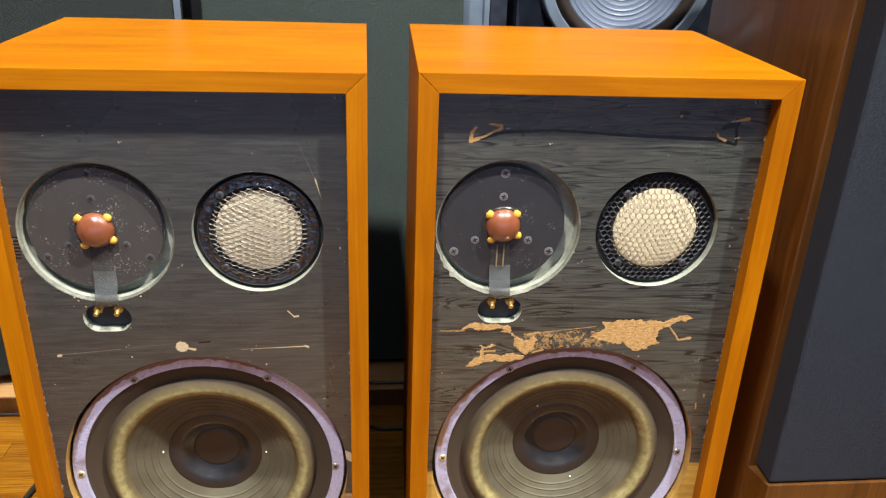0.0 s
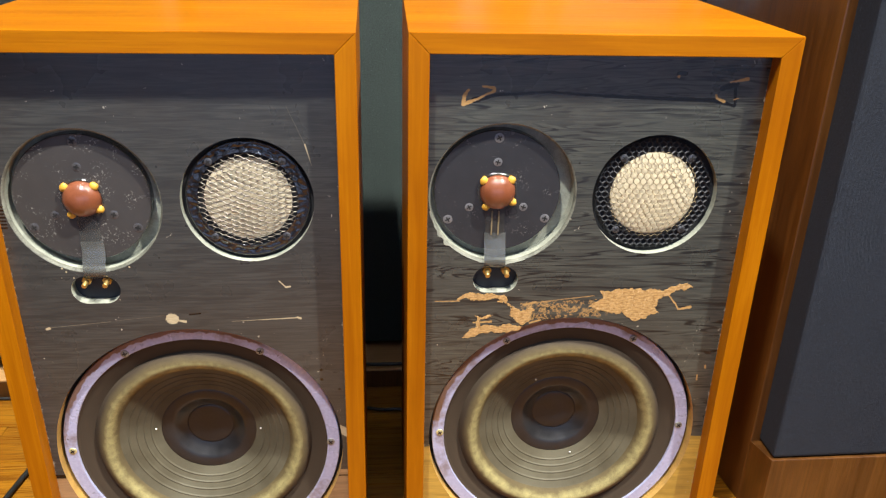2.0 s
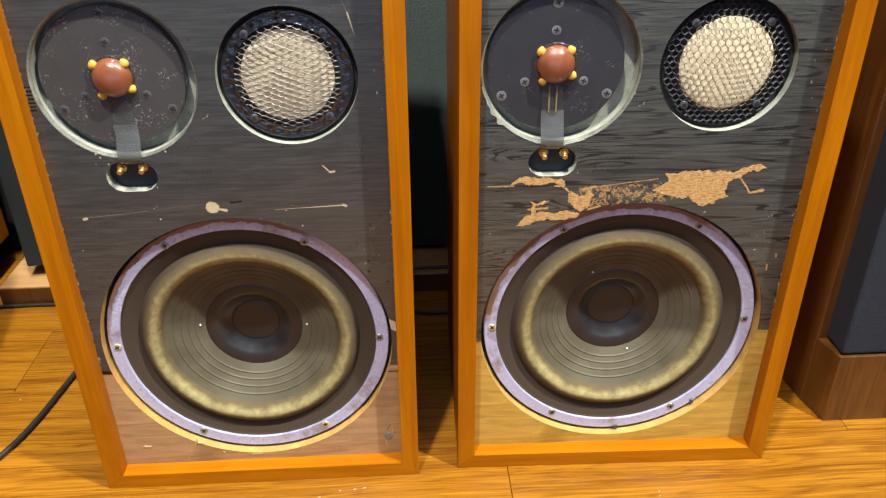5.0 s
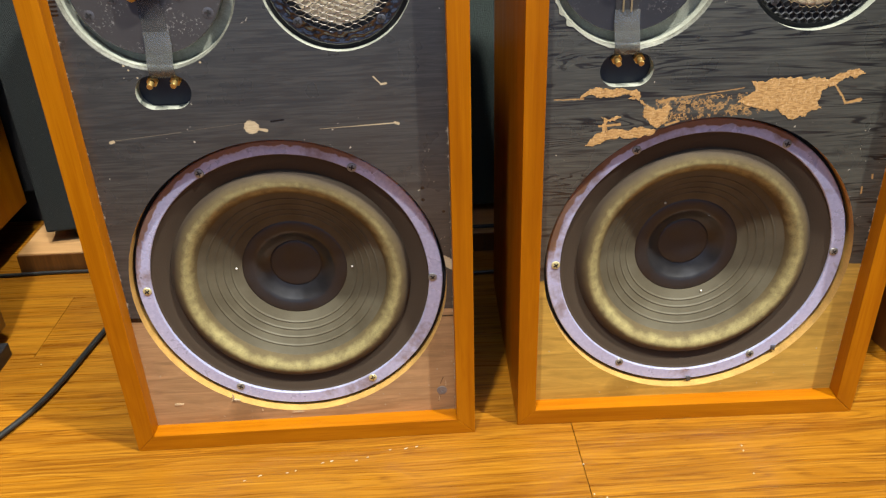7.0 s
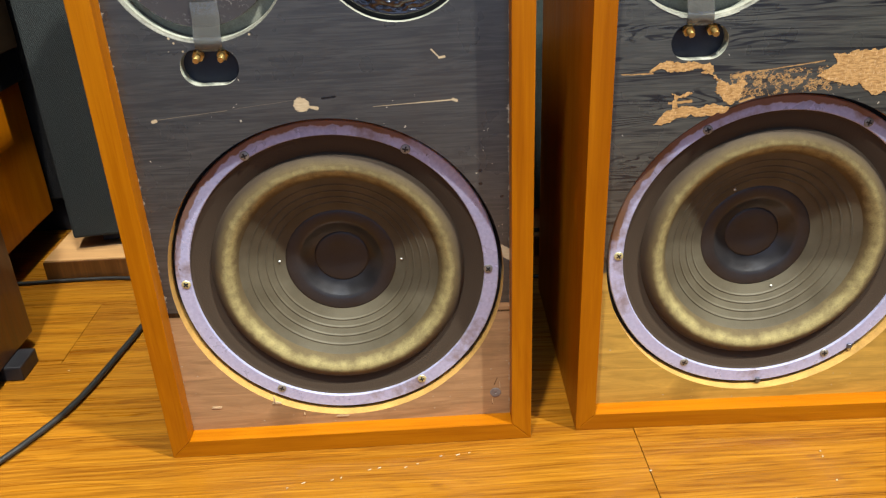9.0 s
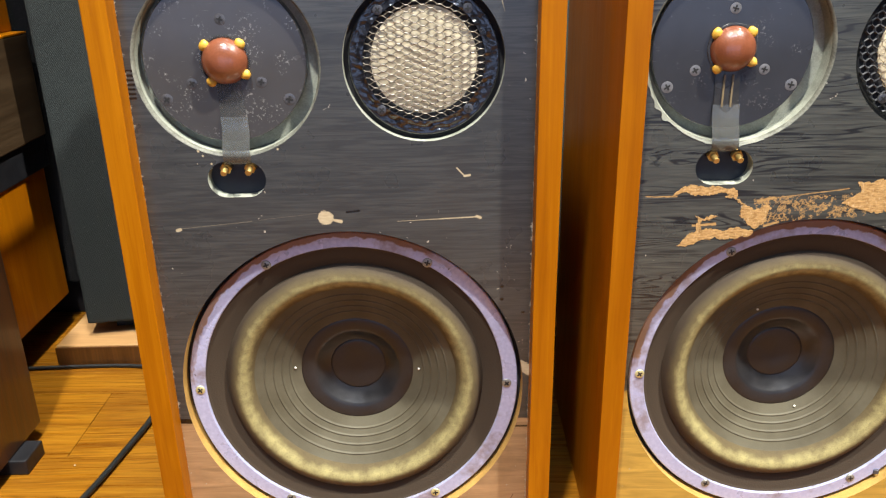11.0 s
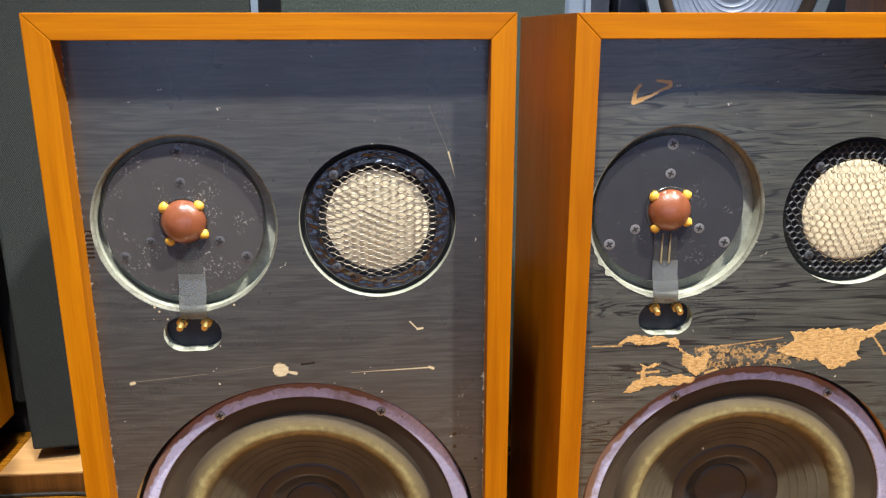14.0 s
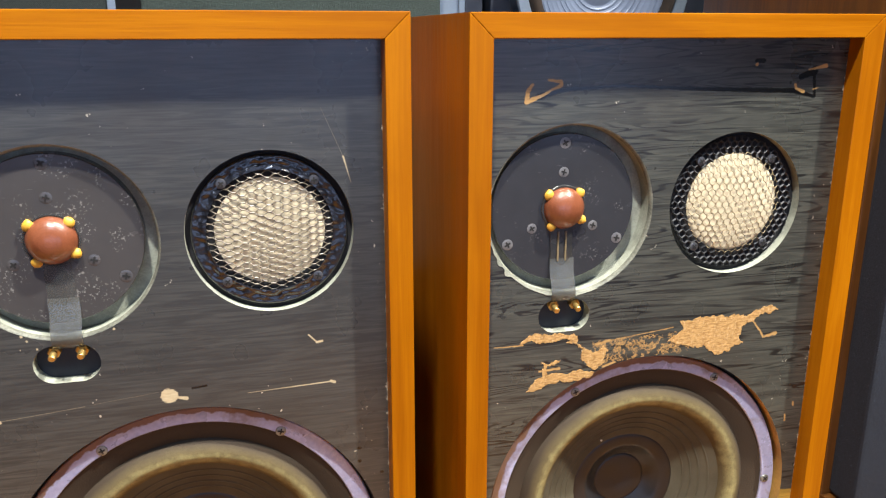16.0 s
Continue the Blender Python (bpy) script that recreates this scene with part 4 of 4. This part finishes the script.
def grille_speaker(label, x, y, turn, wide, z0, z1, cloth_mat):
    sp = thing("rear_loudspeaker", label, "loudspeaker", pose(x, y, 0, 0, 0, turn), "rear loudspeakers")
    part("cabinet", box(0.004, 0.025, z0 - 0.004, wide - 0.004, 0.30, z1, 0.003), black_paint, sp)
    part("grille", box(0, 0, z0 + 0.004, wide, 0.024, z1 - 0.01, 0.004), cloth_mat, sp, "cloth-covered grille frame")
    for fx in (0.05, wide - 0.05):
        for fy in (0.03, 0.25):
            part("foot", box(fx - 0.02, fy, 0.0302, fx + 0.02, fy + 0.04, z0 - 0.0042, 0.001), black_paint, sp)
    return sp


first = grille_speaker("tall loudspeaker with charcoal cloth grille, darkened for weaker light there", -0.238, 0.413, 8.3, 0.334, 0.046, 1.15, dark_cloth)
part("edge_strip", box(0.3245, -0.0024, 0.052, 0.3335, -0.0003, 1.12, 0.0006), alu, first, "grille edge strip")
grille_speaker("tall loudspeaker with dark grey fine cloth grille", 0.120, 0.456, 0.0, 0.358, 0.037, 1.15, grey_cloth)

post = thing("aluminium_column", "pale brushed aluminium column with a dark groove", "column")
part("column", box(0.480, 0.500, 0.0302, 0.522, 0.62, 1.2, 0.004), alu, post)
part("edge", box(0.513, 0.4965, 0.0302, 0.521, 0.4998, 1.2, 0.001), alu, post, "bright edge strip")
part("groove", box(0.5225, 0.505, 0.0302, 0.548, 0.62, 1.2, 0.002), navy_board, post, "dark blue side")

rear = thing("silver_cone_loudspeaker", "dark blue loudspeaker with large silver-coned woofer", "loudspeaker", pose(0, 0, 0))
part("cabinet", box(0.566, 0.528, 0.0302, 0.905, 0.80, 1.2, 0.004), navy_board, rear)
sw = part("woofer", ring(0.721, 0.662, 0.113, 0.130, 0.496, 0.5278, 96, 0.002), alu, rear, "woofer with bright metal frame and silver cone", 40)
part("surround", turned([(0.113 - 0.019 * k / 10, 0.5005 - 0.006 * math.sin(math.pi * k / 10)) for k in range(11)], 0.721, 0.662, 96), gasket_mat, sw, "black rubber surround", 60)
prof = []
for k in range(50):
    r = 0.095 - 0.065 * k / 49
    prof.append((r, 0.5005 + 0.020 * k / 49 - 0.0012 * max(0, math.sin(r * 900)) ** 6))
part("cone", turned([*prof, (0, 0.518)], 0.721, 0.662, 96), silver_cone, sw, "ribbed silver-grey cone", 50)

# ---- stack of cabinets on the west side ----
low = thing("stacked_loudspeaker", "orange teak loudspeaker on a black stand", "loudspeaker", group="stacked loudspeakers")
part("cabinet", box(-0.62, 0.22, 0.052, -0.307, 0.519, 0.249, 0.002), teak_z, low)
part("grille", box(-0.60, 0.205, 0.064, -0.327, 0.2195, 0.224, 0.004), grey_cloth, low, "dark cloth grille")
stand = thing("speaker_stand", "low black metal loudspeaker stand", "stand")
part("top_plate", box(-0.60, 0.26, 0.040, -0.325, 0.50, 0.0515, 0.002), black_paint, stand)
for fx in (-0.59, -0.37):
    part("leg", box(fx, 0.30, 0.0, fx + 0.045, 0.38, 0.0402, 0.003), black_paint, stand)
# Slab added where the stack shows only a dark gap.
pad_thing = thing("dark_gap_slab", "black slab put in for the dark gap between stacked cabinets", "spacer")
part("slab", box(-0.61, 0.24, 0.2495, -0.300, 0.525, 0.2955, 0.003), black_paint, pad_thing)
mid_box = thing("brown_cabinet", "dark brown wooden cabinet in a stack", "cabinet", group="stacked loudspeakers")
part("cabinet", box(-0.62, 0.26, 0.296, -0.291, 0.513, 0.4328, 0.002), brown_x, mid_box)
part("top_edge", box(-0.62, 0.26, 0.433, -0.291, 0.513, 0.4355, 0.0005), teak_x, mid_box, "orange top edge")
up = thing("upper_loudspeaker", "orange teak loudspeaker on top of a stack", "loudspeaker", group="stacked loudspeakers")
part("cabinet", box(-0.64, 0.28, 0.4358, -0.309, 0.513, 0.92, 0.002), teak_z, up)
near = thing("side_cabinet", "red-brown wooden cabinet standing on short black feet", "cabinet")
part("cabinet", box(-0.56, -0.06, 0.018, -0.222, 0.222, 0.46, 0.002), walnut_z, near)
for fy in (-0.02, 0.145):
    part("foot", box(-0.262, fy, 0.0, -0.204, fy + 0.04, 0.0178, 0.002), black_paint, near)
    part("foot", box(-0.55, fy, 0.0, -0.51, fy + 0.04, 0.0178, 0.002), black_paint, near)

# Added box whose near-black colour stands for the dark gap beside the stack.
gap_filler = thing("dark_gap_filler", "added tall black box for the dark gap beside the stack", "loudspeaker")
part("cabinet", box(-0.66, 0.56, 0.0, -0.268, 0.84, 1.2, 0.003), black_paint, gap_filler)
part("grille", box(-0.64, 0.540, 0.06, -0.285, 0.5598, 1.17, 0.004), gap_cloth, gap_filler, "dark cloth grille")

# ---- cables and flakes ----
def cable(label, pts, r, flat=1.0):
    tagged(part("cable", tube(pts, r, 10, flat), cable_mat, None, "", 60), label, "cable")


cable("thick black twin cable lying on the floor", [(-0.29, -0.24, 0.0045), (-0.200, -0.055, 0.0045), (-0.152, 0.030, 0.0045), (-0.125, 0.099, 0.0045), (-0.106, 0.210, 0.0045), (-0.09, 0.300, 0.0045), (-0.03, 0.335, 0.0045), (0.10, 0.345, 0.0045)], 0.0029, 1.2)
cable("thin black cable along the riser", [(-0.42, 0.372, 0.003), (-0.30, 0.378, 0.003), (-0.20, 0.380, 0.003), (-0.15, 0.374, 0.003), (-0.10, 0.355, 0.003), (0.0, 0.325, 0.003), (0.2, 0.318, 0.003), (0.33, 0.326, 0.003), (0.37, 0.320, 0.003), (0.48, 0.322, 0.003)], 0.0026)
cable("thin black cable lying on the riser board", [(0.20, 0.43, 0.033), (0.32, 0.405, 0.033), (0.37, 0.400, 0.033), (0.46, 0.404, 0.033), (0.6, 0.42, 0.033)], 0.0028)
rng = random.Random(4)
bm = bmesh.new()
for k in range(11):
    fx, fy = 0.119 + 0.0163 * k + rng.uniform(-0.007, 0.007), -0.047 + 0.0031 * k + rng.uniform(-0.004, 0.004)
    lx, ly = rng.uniform(0.0005, 0.0019), rng.uniform(0.0003, 0.0006)
    vs = [bm.verts.new((fx + sx * lx, fy + sy * ly + sx * lx * 0.3, z)) for z in (0.0003, 0.0008) for sx, sy in ((-1, -1), (1, -0.6), (1, 1), (-0.7, 0.8))]
    bm.faces.new(vs[4:])
    for i in range(4):
        bm.faces.new((vs[i], vs[(i + 1) % 4], vs[4 + (i + 1) % 4], vs[4 + i]))
for fx, fy in ((0.605, -0.042), (0.604, -0.049), (0.602, -0.080), (0.444, -0.055), (0.446, -0.094), (0.457, -0.099), (-0.02, 0.06), (-0.16, 0.16)):
    vs = [bm.verts.new((fx + sx * 0.0008, fy + sy * 0.0007, z)) for z in (0.0003, 0.0010) for sx, sy in ((-1, -1), (1, -0.6), (0.8, 1), (-0.7, 0.8))]
    bm.faces.new(vs[4:])
    for i in range(4):
        bm.faces.new((vs[i], vs[(i + 1) % 4], vs[4 + (i + 1) % 4], vs[4 + i]))
tagged(part("paint_flakes", bm, dull_flake), "tiny white paint flakes scattered on the floor", "flakes", kind="stuff")

# ---- floor planks ----
def plank_data(length):
    b = box(0, 0, -0.012, length - 0.0006, PLANK_W - 0.0005, 0, 0.0005)
    me = bpy.data.meshes.new("plank")
    b.to_mesh(me)
    b.free()
    me.materials.append(plank_mat)
    return me


lengths = {}
y = 0.04 - PLANK_W * 23
while y < 2.4 - PLANK_W / 2:
    k = round((y - (0.04 - PLANK_W)) / PLANK_W)
    shift = {0: 0.444, 1: 0.86, 2: -0.175, -1: 1.0}.get(k, (k * 0.47) % PLANK_L)
    x = shift - PLANK_L * math.ceil((shift + 3.0) / PLANK_L)
    while x < 3.2:
        a, b = max(x, -3.0), min(x + PLANK_L, 3.2)
        n = round(b - a, 3)
        if n > 0.02:
            if n not in lengths:
                lengths[n] = plank_data(n)
            ob = new("plank", lengths[n])
            ob.matrix_basis = Matrix.Translation((a, y, 0))
            ob.parent = floor
        x += PLANK_L
    y += PLANK_W
